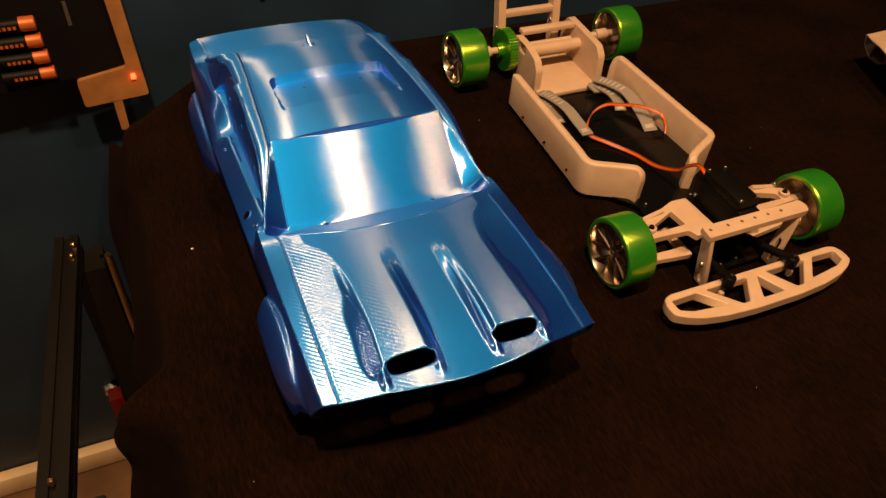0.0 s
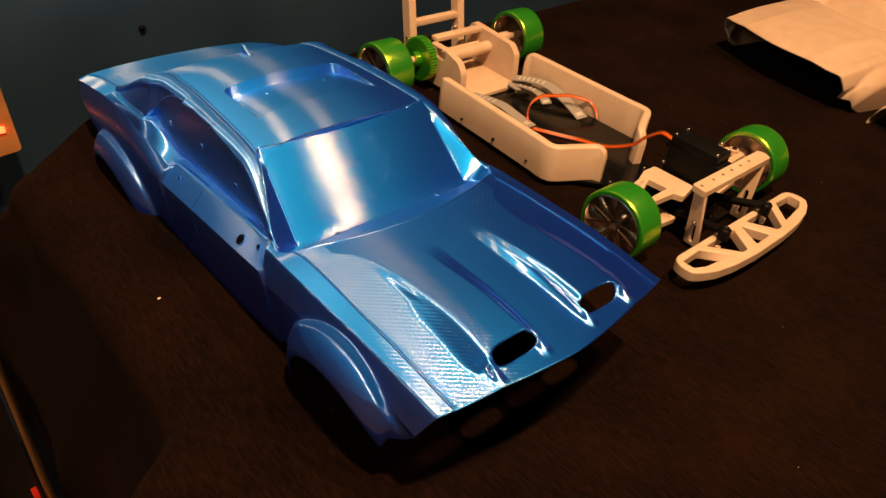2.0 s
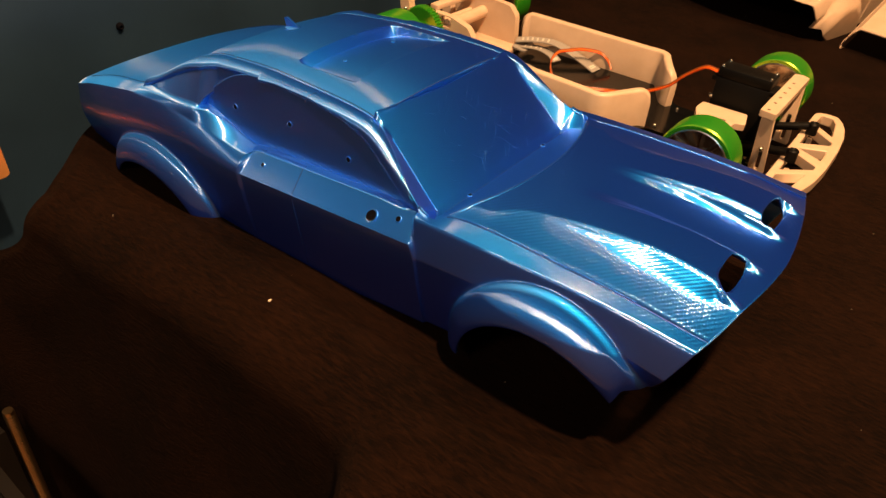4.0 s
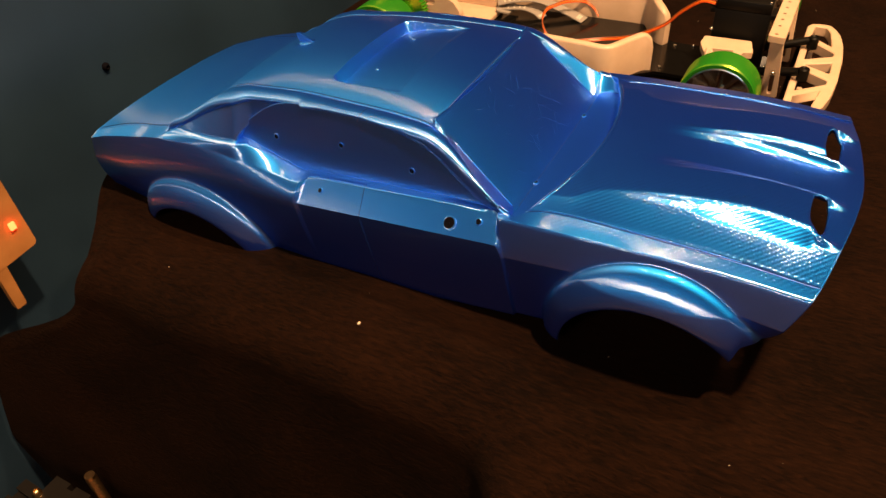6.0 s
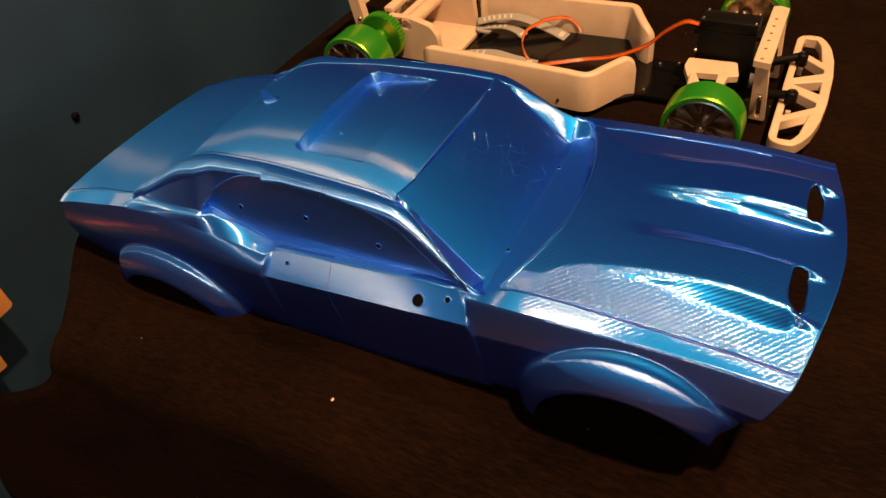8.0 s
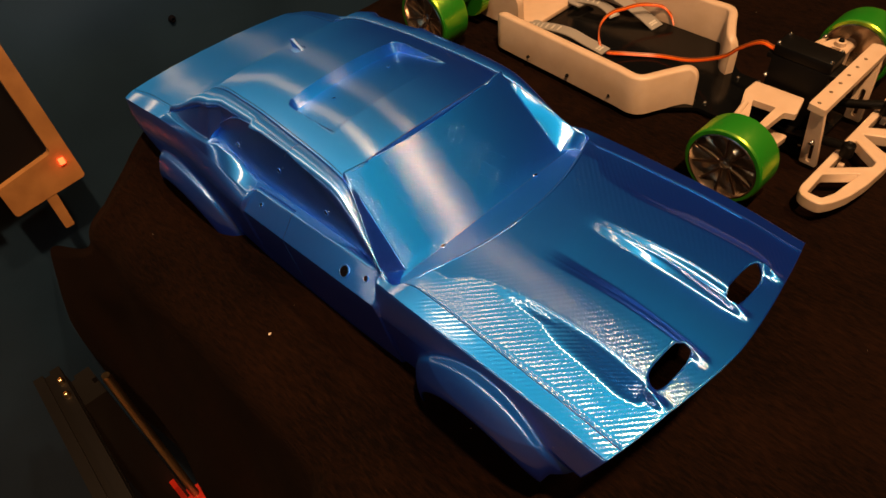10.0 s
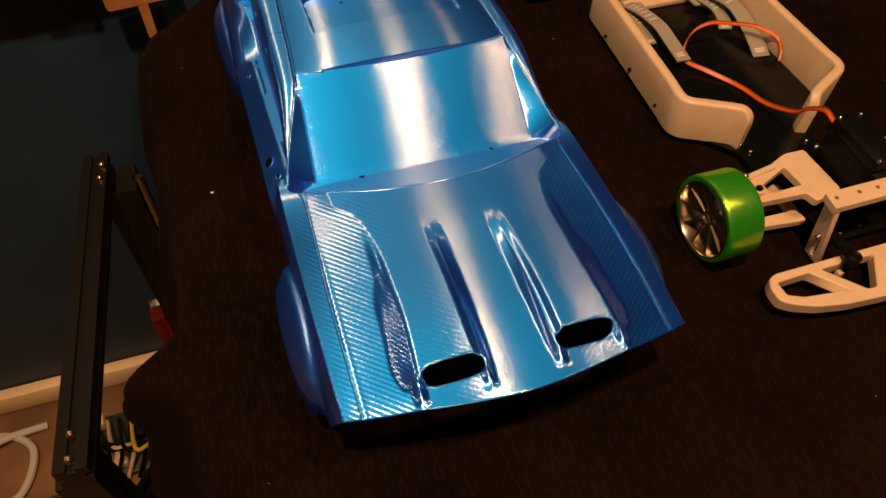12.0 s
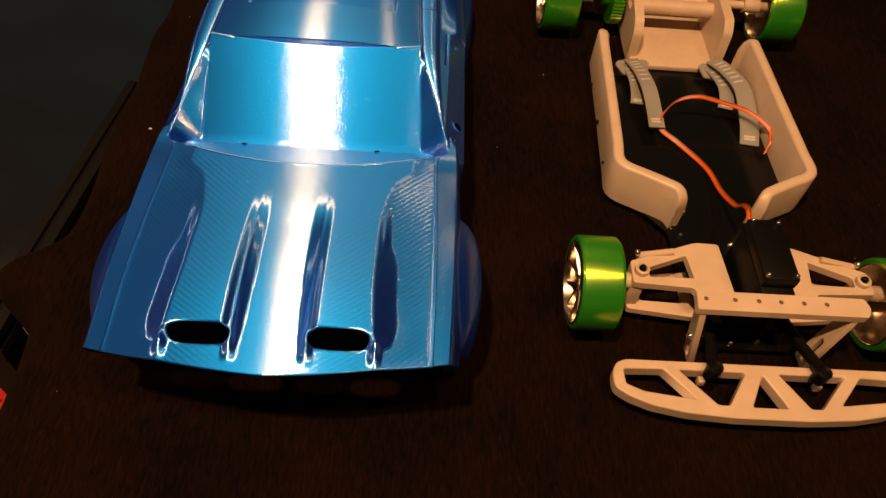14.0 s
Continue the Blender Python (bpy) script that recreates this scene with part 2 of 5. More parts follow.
def hood_z(x, y):
    a = np.abs(x)
    base = lerp(y, [(-0.17, 0.0478), (-0.155, 0.0512), (-0.14, 0.0552), (-0.115, 0.0602), (-0.085, 0.0640), (-0.05, 0.0665), (0.0, 0.067)])
    base = base - 0.0010 * (a / 0.06) ** 2
    crest = crest_x(y)
    ze = edge_line(y)[1]
    out = np.clip((a - crest) / (0.0795 - crest), 0, 1)
    rise = SCOOPS[0] * 0.0058 * step(-0.050, -0.134, y)
    # an inward-facing wall beside the spine, and an outward one that opens towards the scoop's mouth
    groove = 0.0126 + 0.0014 * step(-0.10, -0.15, y)
    inner = np.clip((a - groove) / (0.0226 - groove), 0, 1)
    wide = 0.0040 + 0.0070 * step(-0.075, -0.105, y) * step(-0.158, -0.135, y)
    outer = np.clip((crest + wide - a) / (wide + 0.0015), 0, 1)
    outer = 0.55 * outer + 0.45 * step(0, 1, outer)
    plateau = step(-0.1508, -0.1452, y)
    top = np.minimum(inner, outer)
    # the cheeks of each scoop run on past its mouth and fade
    cheek = np.maximum(np.clip(1 - np.abs(a - 0.0185) / 0.0035, 0, 1), np.clip(1 - np.abs(a - 0.0520) / 0.0035, 0, 1))
    cheek = cheek * step(-0.1605, -0.1480, y) * 0.75
    # the spine sinks a little between the scoops
    dish = -0.0009 * SCOOPS[0] * step(-0.058, -0.082, y) * step(-0.160, -0.138, y) * (1 - inner)
    flat = base + rise * np.maximum(top * plateau, cheek) + dish
    low = base + rise * cheek * 0.4
    return flat + (ze - low) * (out + 0.10 * out * (1 - out))


def screen_z(y):
    return np.where(y < 0.001, 0.0535 + 0.0015 * step(-0.03, 0.001, y), 0.0550 + (y - 0.001) * (0.0474 / 0.0435))


def edge_line(y):
    """Outer edge of the top surfaces: shut line, pillar, roof rail, trunk edge."""
    x = lerp(y, [(-0.17, 0.0808), (-0.10, 0.0812), (-0.02, 0.0795), (-0.011, 0.0815), (-0.006, 0.0862), (0.049, 0.0672), (0.10, 0.0640), (0.16, 0.0605), (0.201, 0.0590), (0.2505, 0.0790), (0.28, 0.0800), (0.335, 0.0805)])
    z = lerp(y, [(-0.17, 0.0450), (-0.153, 0.0468), (-0.12, 0.0535), (-0.08, 0.0590), (-0.02, 0.0640), (-0.006, 0.0632), (0.049, 0.1005), (0.07, 0.1043), (0.10, 0.1075), (0.15, 0.1108), (0.18, 0.1108), (0.201, 0.1078), (0.235, 0.0930), (0.2485, 0.0878), (0.2512, 0.0843), (0.29, 0.0815), (0.335, 0.0725)])
    return x, z


def belt_line(y):
    """Crest of the wings and the top of the door's chamfer."""
    x = lerp(y, [(-0.17, 0.0880), (-0.1527, 0.0886), (-0.09, 0.0905), (-0.03, 0.0912), (0.0020, 0.0905), (0.0034, 0.0895), (0.0044, 0.0848), (0.0125, 0.0842), (0.033, 0.0846), (0.11, 0.0865), (0.1310, 0.0868), (0.1375, 0.0912), (0.20, 0.0912), (0.27, 0.0912), (0.32, 0.0890), (0.335, 0.0870)])
    z = lerp(y, [(-0.17, 0.0440), (-0.1527, 0.0462), (-0.117, 0.0527), (-0.09, 0.0562), (-0.06, 0.0588), (-0.03, 0.0614), (0.0034, 0.0634), (0.0046, 0.0612), (0.0125, 0.0614), (0.033, 0.0631), (0.11, 0.0661), (0.1310, 0.0668), (0.1375, 0.0652), (0.150, 0.0668), (0.1613, 0.0690), (0.182, 0.0735), (0.2035, 0.0780), (0.226, 0.0812), (0.251, 0.0818), (0.28, 0.0796), (0.312, 0.0755), (0.335, 0.0700)])
    return x, z


def inner_line(y):
    """Where the hip's shelf meets the side window, and further back the foot of the sail panel."""
    xb, zb = belt_line(y)
    x = lerp(y, [(0.1375, 0.0797), (0.176, 0.0800), (0.190, 0.0874), (0.205, 0.0880), (0.229, 0.0874), (0.2493, 0.0850), (0.30, 0.0846)])
    z = lerp(y, [(0.1375, 0.0655), (0.141, 0.0660), (0.152, 0.0697), (0.167, 0.0758), (0.181, 0.0818), (0.191, 0.0826), (0.205, 0.0831), (0.229, 0.0843), (0.2493, 0.0843), (0.30, 0.0820)])
    hip = step(0.1318, 0.1375, y)
    return xb - 0.0012 + (x - xb + 0.0012) * hip, zb + 0.0002 + (z - zb - 0.0002) * hip


def centre_z(y):
    return lerp(y, [(0.02, 0.0935), (0.0445, 0.1062), (0.06, 0.1100), (0.08, 0.1130), (0.11, 0.1158), (0.135, 0.1170), (0.16, 0.1167), (0.185, 0.1140), (0.21, 0.1080), (0.235, 0.0985), (0.2485, 0.0935), (0.2512, 0.0870), (0.28, 0.0848), (0.31, 0.0815), (0.335, 0.0765)])


def bottom_z(y):
    return lerp(y, [(-0.17, 0.016), (-0.135, 0.0150), (-0.120, 0.0060), (-0.10, -0.003), (-0.03, -0.0070), (0.20, -0.0070), (0.29, 0.0100), (0.30, 0.0165), (0.345, 0.0200)])


def warp(x, y):
    """Bends the rows of the sweep, so that one follows the cowl and one the head of the screen."""
    return 0.018 * (np.abs(x) / 0.08) ** 2 * np.exp(-(((y + 0.0285) / 0.030) ** 2)) + 0.004 * (np.abs(x) / 0.067) ** 2 * np.exp(-(((y - 0.0445) / 0.015) ** 2))


def top_point(x, y, row=None):
    """Height of the top surfaces (hood, screen, roof, trunk) above a place in plan."""
    xe, ze = edge_line(y)
    a = np.abs(x)
    hood = hood_z(x, y)
    # near the shut line the hood comes down to it
    hood = hood + (ze - hood) * step(0.0770, 0.0800, a)
    scr = screen_z(y) - 0.0020 * (a / 0.067) ** 2 * step(0.0, 0.006, y)
    # the floor at the screen's foot reaches out to the pillar in a rounded corner
    in_x = 0.0692 - 0.0035 * np.clip(y / 0.045, 0, 1) + 0.0100 * np.sqrt(np.clip(1 - (np.maximum(y + 0.0055, 0) / 0.0085) ** 2, 0, 1))
    across = np.clip((a - in_x) / np.maximum(xe - in_x, 1e-4), 0, 1)
    scr = np.where(a > in_x, scr + (ze - scr) * across, scr)
    zc = centre_z(y)
    roof = zc - (zc - ze) * np.clip(a / xe, 0, 1) ** 2.4
    # shallow hatch in the roof: deep at its rear edge, running out forwards
    sd = np.maximum(a - 0.0475, np.maximum(y - 0.1280, 0.080 - y))
    corner = np.hypot(np.maximum(a - 0.0415, 0), np.maximum(y - 0.1220, 0)) - 0.0060
    sd = np.maximum(sd, np.where((a > 0.0415) & (y > 0.122), corner, -1))
    roof = roof - step(0.0006, -0.0012, sd) * (0.0006 + 0.0070 * np.clip((y - 0.081) / 0.046, 0, 1))
    # behind the roof's end the deck lies low between two sloping buttresses
    inner = lerp(y, [(0.2, 0.0550), (0.252, 0.0755), (0.34, 0.0790)])
    deck = lerp(y, [(0.205, 0.0915), (0.2512, 0.0870), (0.28, 0.0848), (0.335, 0.0765)]) - 0.0015 * (a / 0.075) ** 2
    behind = step(0.2060, 0.2078, y) * step(0.2520, 0.2505, y) * step(inner + 0.0010, inner - 0.0006, a)
    roof = roof + (deck - roof) * behind
    hood_row, screen_row = (y < COWL(x), y < SCREEN_TOP(x)) if row is None else (row < -0.0285, row < 0.0445)
    return np.where(hood_row, hood, np.where(screen_row, scr, roof))


def side_point(k, y):
    """k from 0 (top edge) over 1 (belt) and 1.3 (crease) to 2 (sill): x and z of the flank."""
    xe, ze = edge_line(y)
    xb, zb = belt_line(y)
    xs, zs = inner_line(y)
    green = np.clip(k, 0, 1)
    # a rolled rail along the roof, the sail panel, then the narrow top of the hip
    rail = step(-0.004, 0.018, y) * step(0.2535, 0.2475, y)
    d = np.minimum(0.0175, np.maximum(xs - xe, 0.001) * 0.62)
    ax, az = xe + d, ze + 0.0015
    mx, mz = xe + d + 0.0008, ze - 0.0042
    t = np.clip(green / 0.32, 0, 1)
    u = np.clip((green - 0.32) / 0.38, 0, 1)
    w = np.clip((green - 0.70) / 0.30, 0, 1)
    cx = np.where(green < 0.32, (1 - t) ** 2 * xe + 2 * t * (1 - t) * ax + t * t * mx, np.where(green < 0.7, mx + (xs - mx) * u, xs + (xb - xs) * w))
    cz = np.where(green < 0.32, (1 - t) ** 2 * ze + 2 * t * (1 - t) * az + t * t * mz, np.where(green < 0.7, mz + (zs - mz) * u, zs + (zb - zs) * w ** 1.35))
    lx, lz = xe + (xb - xe) * green, ze + (zb - ze) * green
    x, z = lx + (cx - lx) * rail, lz + (cz - lz) * rail
    low = np.clip(k - 1, 0, 1)
    zl = bottom_z(y)
    mid = step(0.0005, 0.0035, y) * step(0.1395, 0.1335, y)
    fore = step(0.06, 0.05, y)
    mix = lambda m, dd, f, r: dd * m + (1 - m) * (f * fore + r * (1 - fore))
    cd = 0.0495 + 0.0045 * np.clip(y / 0.135, 0, 1)
    cf = lerp(y, [(-0.17, 0.026), (-0.12, 0.034), (-0.055, 0.0395), (0.0, 0.0410)])
    cr = lerp(y, [(0.137, 0.0540), (0.17, 0.0560), (0.2, 0.0590), (0.25, 0.0580), (0.30, 0.0540)])
    chest = mix(mid, cd, cf, cr)
    zz = np.where(low < 0.3, zb + (chest - zb) * low / 0.3, chest + (zl - chest) * (low - 0.3) / 0.7)
    # the wing ends at a raked edge, the hip at a rounded one
    gate = 0.0032 - 0.0035 * np.clip((0.0632 - zz) / 0.0232, 0, 1)
    wedge = 0.0075 * np.clip((zz - 0.0490) / 0.0125, 0, 1)
    end = 0.1370 - 0.0030 * np.clip((zz - 0.055) / 0.015, 0, 1)
    door = np.clip((y - gate + 0.0004) / (0.0012 + wedge), 0, 1) * step(end + 0.0022, end - 0.0010, y)
    under = lambda c: np.clip((c - zz) / np.maximum(c - zl, 1e-4), 0, 1)
    over = lambda c: np.clip((zb - zz) / np.maximum(zb - c, 1e-4), 0, 1)
    rd = lerp(y, [(0.0, 0.0972), (0.135, 0.0986)])
    rr = lerp(y, [(0.137, 0.0998), (0.17, 0.0985), (0.2, 0.0972), (0.25, 0.0960), (0.30, 0.0935), (0.335, 0.0862)])
    zt = lerp(y, [(0.0, 0.0606), (0.0125, 0.0614), (0.033, 0.0631), (0.11, 0.0661), (0.135, 0.0669)])
    xt = lerp(y, [(0.0, 0.0840), (0.0125, 0.0842), (0.033, 0.0846), (0.11, 0.0865), (0.135, 0.0868)])
    xd = xt + (rd - xt) * np.clip((zt - zz) / (zt - cd), 0, 1) - 0.0030 * under(cd) - 0.0040 * under(cd) ** 1.6
    xf = xb + (0.0955 - xb) * np.clip(over(cf), 0, 1) ** 0.58 - 0.0045 * under(cf) - 0.0030 * under(cf) ** 1.6
    xr = xb + (rr - xb) * np.sin(over(cr) * math.pi / 2) ** 0.9 - 0.0085 * under(cr) ** 1.5
    fx = xd * door + (1 - door) * (xf * fore + xr * (1 - fore))
    return np.where(k > 1, fx, x), np.where(k > 1, zz, z)


def panel_x(z):
    """The blind side window: upright, leaning out towards its foot."""
    return 0.0776 - 0.16 * np.maximum(z - 0.08, 0) + 0.12 * np.maximum(0.08 - z, 0)


def flank_x(y, z):
    """How far out the flank stands at a height."""
    k = np.linspace(1, 2, 400)
    x, zz = side_point(k, np.full(400, y))
    return float(np.interp(-z, -zz, x))


# each arch: centre and radius of the flare's outer edge, then of the opening
ARCHES = [(-0.0783, -0.0085, 0.0605, -0.0785, -0.0150, 0.0482), (0.2400, -0.0141, 0.0679, 0.2395, -0.0175, 0.0535)]


def flare(y, z, k):
    """Outward push of the wheel-arch flares: a small step, then a band that leans out to the lip."""
    push = np.zeros_like(y)
    for yo, zo, ro, yi, zi, ri in ARCHES:
        outer, inner = ro - np.hypot(y - yo, z - zo), np.hypot(y - yi, z - zi) - ri
        share = np.clip(outer / np.maximum(outer + np.maximum(inner, 0), 1e-5), 0, 1)
        push = np.maximum(push, np.where(outer > -0.0014, 0.0024 * step(-0.0014, 0.0026, outer) + 0.0108 * (1 - (1 - share) ** 1.6), 0))
    return np.where(k > 1, push * step(1.0, 1.08, k), 0)


WINDOW = [(0.1880, 0.0828), (0.1845, 0.0885), (0.1785, 0.0932), (0.1711, 0.0977), (0.1651, 0.1010), (0.1591, 0.1036), (0.1530, 0.1055), (0.1469, 0.1066), (0.1319, 0.1074), (0.1122, 0.1068), (0.0917, 0.1046), (0.0760, 0.1018), (0.0638, 0.0983), (0.0540, 0.0942), (0.0448, 0.0890), (0.0310, 0.0762), (0.0210, 0.0672), (0.0140, 0.0618), (0.033, 0.0634), (0.11, 0.0664), (0.1310, 0.0671), (0.1385, 0.0657), (0.1450, 0.0672), (0.152, 0.0697), (0.167, 0.0758), (0.181, 0.0818)]


SAIL = [(0.2488, 0.0848), (0.2300, 0.0918), (0.2146, 0.0982), (0.1990, 0.1036), (0.1883, 0.1060), (0.1759, 0.1078), (0.1570, 0.1083), (0.1212, 0.1086), (0.0923, 0.1060), (0.0644, 0.1012), (0.0500, 0.0955), (0.0399, 0.0880), (0.0275, 0.0770), (0.0085, 0.0600), (0.1345, 0.0600), (0.150, 0.0660), (0.166, 0.0730), (0.181, 0.0800), (0.191, 0.0828), (0.205, 0.0833), (0.229, 0.0845)]


def in_poly(y, z, poly):
    """Signed distance to a closed polygon, negative inside."""
    d, inside = np.full(y.shape, 1e9), np.zeros(y.shape, bool)
    for (y0, z0), (y1, z1) in zip(poly, poly[1:] + poly[:1]):
        ey, ez = y1 - y0, z1 - z0
        t = np.clip(((y - y0) * ey + (z - z0) * ez) / (ey * ey + ez * ez), 0, 1)
        d = np.minimum(d, np.hypot(y - y0 - t * ey, z - z0 - t * ez))
        cross = ((z0 > z) != (z1 > z)) & (y < (z - z0) / (z1 - z0 + 1e-12) * ey + y0)
        inside ^= cross
    return np.where(inside, -d, d)


def body_grid():
    ys = np.array(sorted(set(np.round(np.concatenate([
        np.linspace(-0.1527, -0.118, 44), np.linspace(-0.118, -0.032, 74), np.linspace(-0.031, 0.052, 84), np.linspace(0.053, 0.13, 62),
        np.linspace(0.131, 0.2055, 76), np.linspace(0.206, 0.2082, 5), np.linspace(0.209, 0.245, 36), np.linspace(0.245, 0.256, 18), np.linspace(0.257, 0.335, 60),
        [-0.02855, -0.02845, 0.04445, 0.04455, -0.0004, 0.0004, 0.0012, 0.0020, 0.0028, 0.0034, 0.0040, 0.0046, 0.0052]]), 5))))
    across = np.concatenate([np.linspace(0, 0.86, 86), np.linspace(0.87, 1.0, 22)])
    flank = np.concatenate([np.linspace(0, 0.32, 20)[1:], np.linspace(0.32, 0.70, 30)[1:], np.linspace(0.70, 1, 14)[1:], 1 + np.linspace(0, 0.3, 22)[1:], 1.3 + np.linspace(0, 0.7, 60)[1:]])
    return ys, across, flank


def body_surface(ys, across, flank):
    Y, A = np.meshgrid(ys, across, indexing="ij")
    nose = step(-0.115, -0.1527, Y)
    X = A * edge_line(Y)[0]
    Yt = Y + warp(X, Y)
    X = A * edge_line(Yt)[0]
    Yt = Y + warp(X, Y) - nose * 0.0128 * (1 - (X / 0.0886) ** 1.6)
    Z = top_point(X, Yt, Y)
    top = np.stack([X, Yt, Z], -1)
    Y, K = np.meshgrid(ys, flank, indexing="ij")
    green = np.clip(K, 0, 1)
    bend = (top[:, -1, 1] - ys - 0)[:, None] * (ys > -0.11)[:, None]
    Yw = Y + bend * (1 - green)
    x, z = side_point(K, Yw)
    zb = belt_line(Yw)[1]
    nose = step(-0.118, -0.1527, Y)
    tail = step(0.300, 0.335, Y)
    dz = np.clip(zb - z, 0, 1)
    Ye = Yw - nose * 0.0128 * np.clip(1 - (x / 0.0886) ** 1.6, 0, 1) + nose * dz * 0.57
    Ye = Ye + tail * (0.011 * np.sin(np.clip(dz / 0.036, 0, 1.6) * math.pi / 2))
    # sail panel let in below the rail
    x = x - 0.0024 * step(0.0006, -0.0016, in_poly(Ye, z, SAIL)) * (K <= 0.70)
    x = x + flare(Ye, z, K)
    return top, np.stack([x, Ye, z], -1)


def window_gap(side, flank):
    """Signed distance to the side window's opening, for the points above the belt."""
    sd = in_poly(side[..., 1], side[..., 2], WINDOW)
    return np.where(flank[None, :] <= 1.0, sd, 1.0)


# ---- builders ----
def part(name, bm, mat, parent=None, label="", smooth=True, angle=38):
    me = bpy.data.meshes.new(name)
    bm.normal_update()
    bm.to_mesh(me)
    bm.free()
    if smooth:
        me.shade_smooth()
        me.set_sharp_from_angle(angle=radians(angle))
    me.materials.append(mat)
    ob = new(name, me)
    ob.parent = parent
    if label:
        ob["label"] = label
    return ob


def thing(name, place, label, category, group="", kind="", turn=(0, 0, 0)):
    ob = new(name)
    ob.empty_display_size = 0.02
    ob.matrix_world = pose(*place, *turn)
    return tagged(ob, label, category, group, kind)


def add_box(bm, lo, hi, bevel=0.0, m=None):
    r = bmesh.ops.create_cube(bm, size=1.0)["verts"]
    for v in r:
        v.co = Vector([lo[i] + (v.co[i] + 0.5) * (hi[i] - lo[i]) for i in range(3)])
    if bevel:
        e = list({e for v in r for e in v.link_edges})
        out = bmesh.ops.bevel(bm, geom=e, offset=bevel, segments=2, affect="EDGES", profile=0.5)
        r = list({v for f in out["faces"] for v in f.verts} | {v for v in r if v.is_valid})
    if m is not None:
        bmesh.ops.transform(bm, matrix=m, verts=r)
    return r


def lathe(bm, profile, seg=40, axis="X", m=None):
    """Turns (along, radius) pairs about an axis."""
    rings = []
    for a, r in profile:
        ring = []
        for i in range(seg):
            t = 2 * math.pi * i / seg
            c, s = r * math.cos(t), r * math.sin(t)
            co = {"X": (a, c, s), "Y": (c, a, s), "Z": (c, s, a)}[axis]
            ring.append(bm.verts.new(m @ Vector(co) if m is not None else co))
        rings.append(ring)
    for p, q in zip(rings, rings[1:]):
        for i in range(seg):
            bm.faces.new((p[i], p[(i + 1) % seg], q[(i + 1) % seg], q[i]))
    return rings


def grid_faces(P, sd):
    """Faces of a grid with all that lies at sd < 0 cut away along a clean line. Moves points of P onto the line."""
    n, m = sd.shape
    sd = sd.copy()
    for di, dj in ((1, 0), (0, 1)):
        a, b = sd[: n - di, : m - dj], sd[di:, dj:]
        for i, j in zip(*np.nonzero((a * b) < 0)):
            s0, s1 = sd[i, j], sd[i + di, j + dj]
            if s0 * s1 >= 0:
                continue
            t = s0 / (s0 - s1)
            p = P[i, j] + (P[i + di, j + dj] - P[i, j]) * t
            if t < 0.5:
                P[i, j], sd[i, j] = p, 0
            else:
                P[i + di, j + dj], sd[i + di, j + dj] = p, 0
    faces = []
    for i in range(n - 1):
        for j in range(m - 1):
            q = [(i, j), (i + 1, j), (i + 1, j + 1), (i, j + 1)]
            s = [sd[v] for v in q]
            if min(s) >= 0:
                if max(s) > 0:
                    faces.append(q)
            elif max(s) > 0:
                for k in range(4):
                    tri = [q[k], q[(k + 1) % 4], q[(k + 2) % 4]]
                    ts = [sd[v] for v in tri]
                    if min(ts) >= 0 and max(ts) > 0:
                        faces.append(tri)
                        break
    return faces


def mesh_part(name, P, faces, mat, parent, flip=False, mirror=False, both=False, label="", thick=0.0016, angle=40):
    """A mesh from part of a grid; mirror: on the other side; both: the two halves in one, welded in the middle."""
    verts, polys = [], []
    for side in ((1, -1) if both else ((-1,) if mirror else (1,))):
        at = {}
        for f in faces:
            ids = []
            for v in f:
                if v not in at:
                    at[v] = len(verts)
                    x, y, z = P[v]
                    verts.append((side * x, y, z))
                ids.append(at[v])
            polys.append(ids if (side > 0) == flip else ids[::-1])
    me = bpy.data.meshes.new(name)
    me.from_pydata(verts, [], polys)
    bm = bmesh.new()
    bm.from_mesh(me)
    if both:
        bmesh.ops.remove_doubles(bm, verts=[v for v in bm.verts if abs(v.co.x) < 1e-6], dist=1e-6)
    bmesh.ops.dissolve_degenerate(bm, edges=bm.edges, dist=1e-6)
    bm.to_mesh(me)
    bm.free()
    me.shade_smooth()
    me.set_sharp_from_angle(angle=radians(angle))
    me.materials.append(mat)
    ob = new(name, me)
    ob.parent = parent
    if label:
        ob["label"] = label
    if thick:
        mod = ob.modifiers.new("wall", "SOLIDIFY")
        mod.thickness, mod.offset = thick, -1.0
    return ob




def prism(bm, outer, holes=(), lo=0.0, hi=0.01, plane="XY", shift=None):
    """A slab with holes from a flat outline; plane: the axes of the outline, the third runs from lo to hi."""
    put = {"XY": lambda a, b, c: (a, b, c), "YZ": lambda a, b, c: (c, a, b), "XZ": lambda a, b, c: (a, c, b)}[plane]
    edges, made = [], []
    for loop in (outer, *holes):
        vs = [bm.verts.new(put(a, b, lo)) for a, b in loop]
        made += vs
        edges += [bm.edges.new((p, q)) for p, q in zip(vs, vs[1:] + vs[:1])]
    faces = [g for g in bmesh.ops.triangle_fill(bm, use_beauty=True, use_dissolve=False, edges=edges)["geom"] if isinstance(g, bmesh.types.BMFace)]
    out = bmesh.ops.extrude_face_region(bm, geom=faces)["geom"]
    top = [g for g in out if isinstance(g, bmesh.types.BMVert)]
    d = Vector(put(0, 0, hi - lo))
    for v in top:
        v.co += d
    if shift is not None:
        bmesh.ops.transform(bm, matrix=shift, verts=made + top)
    bmesh.ops.recalc_face_normals(bm, faces=bm.faces)
    return made + top


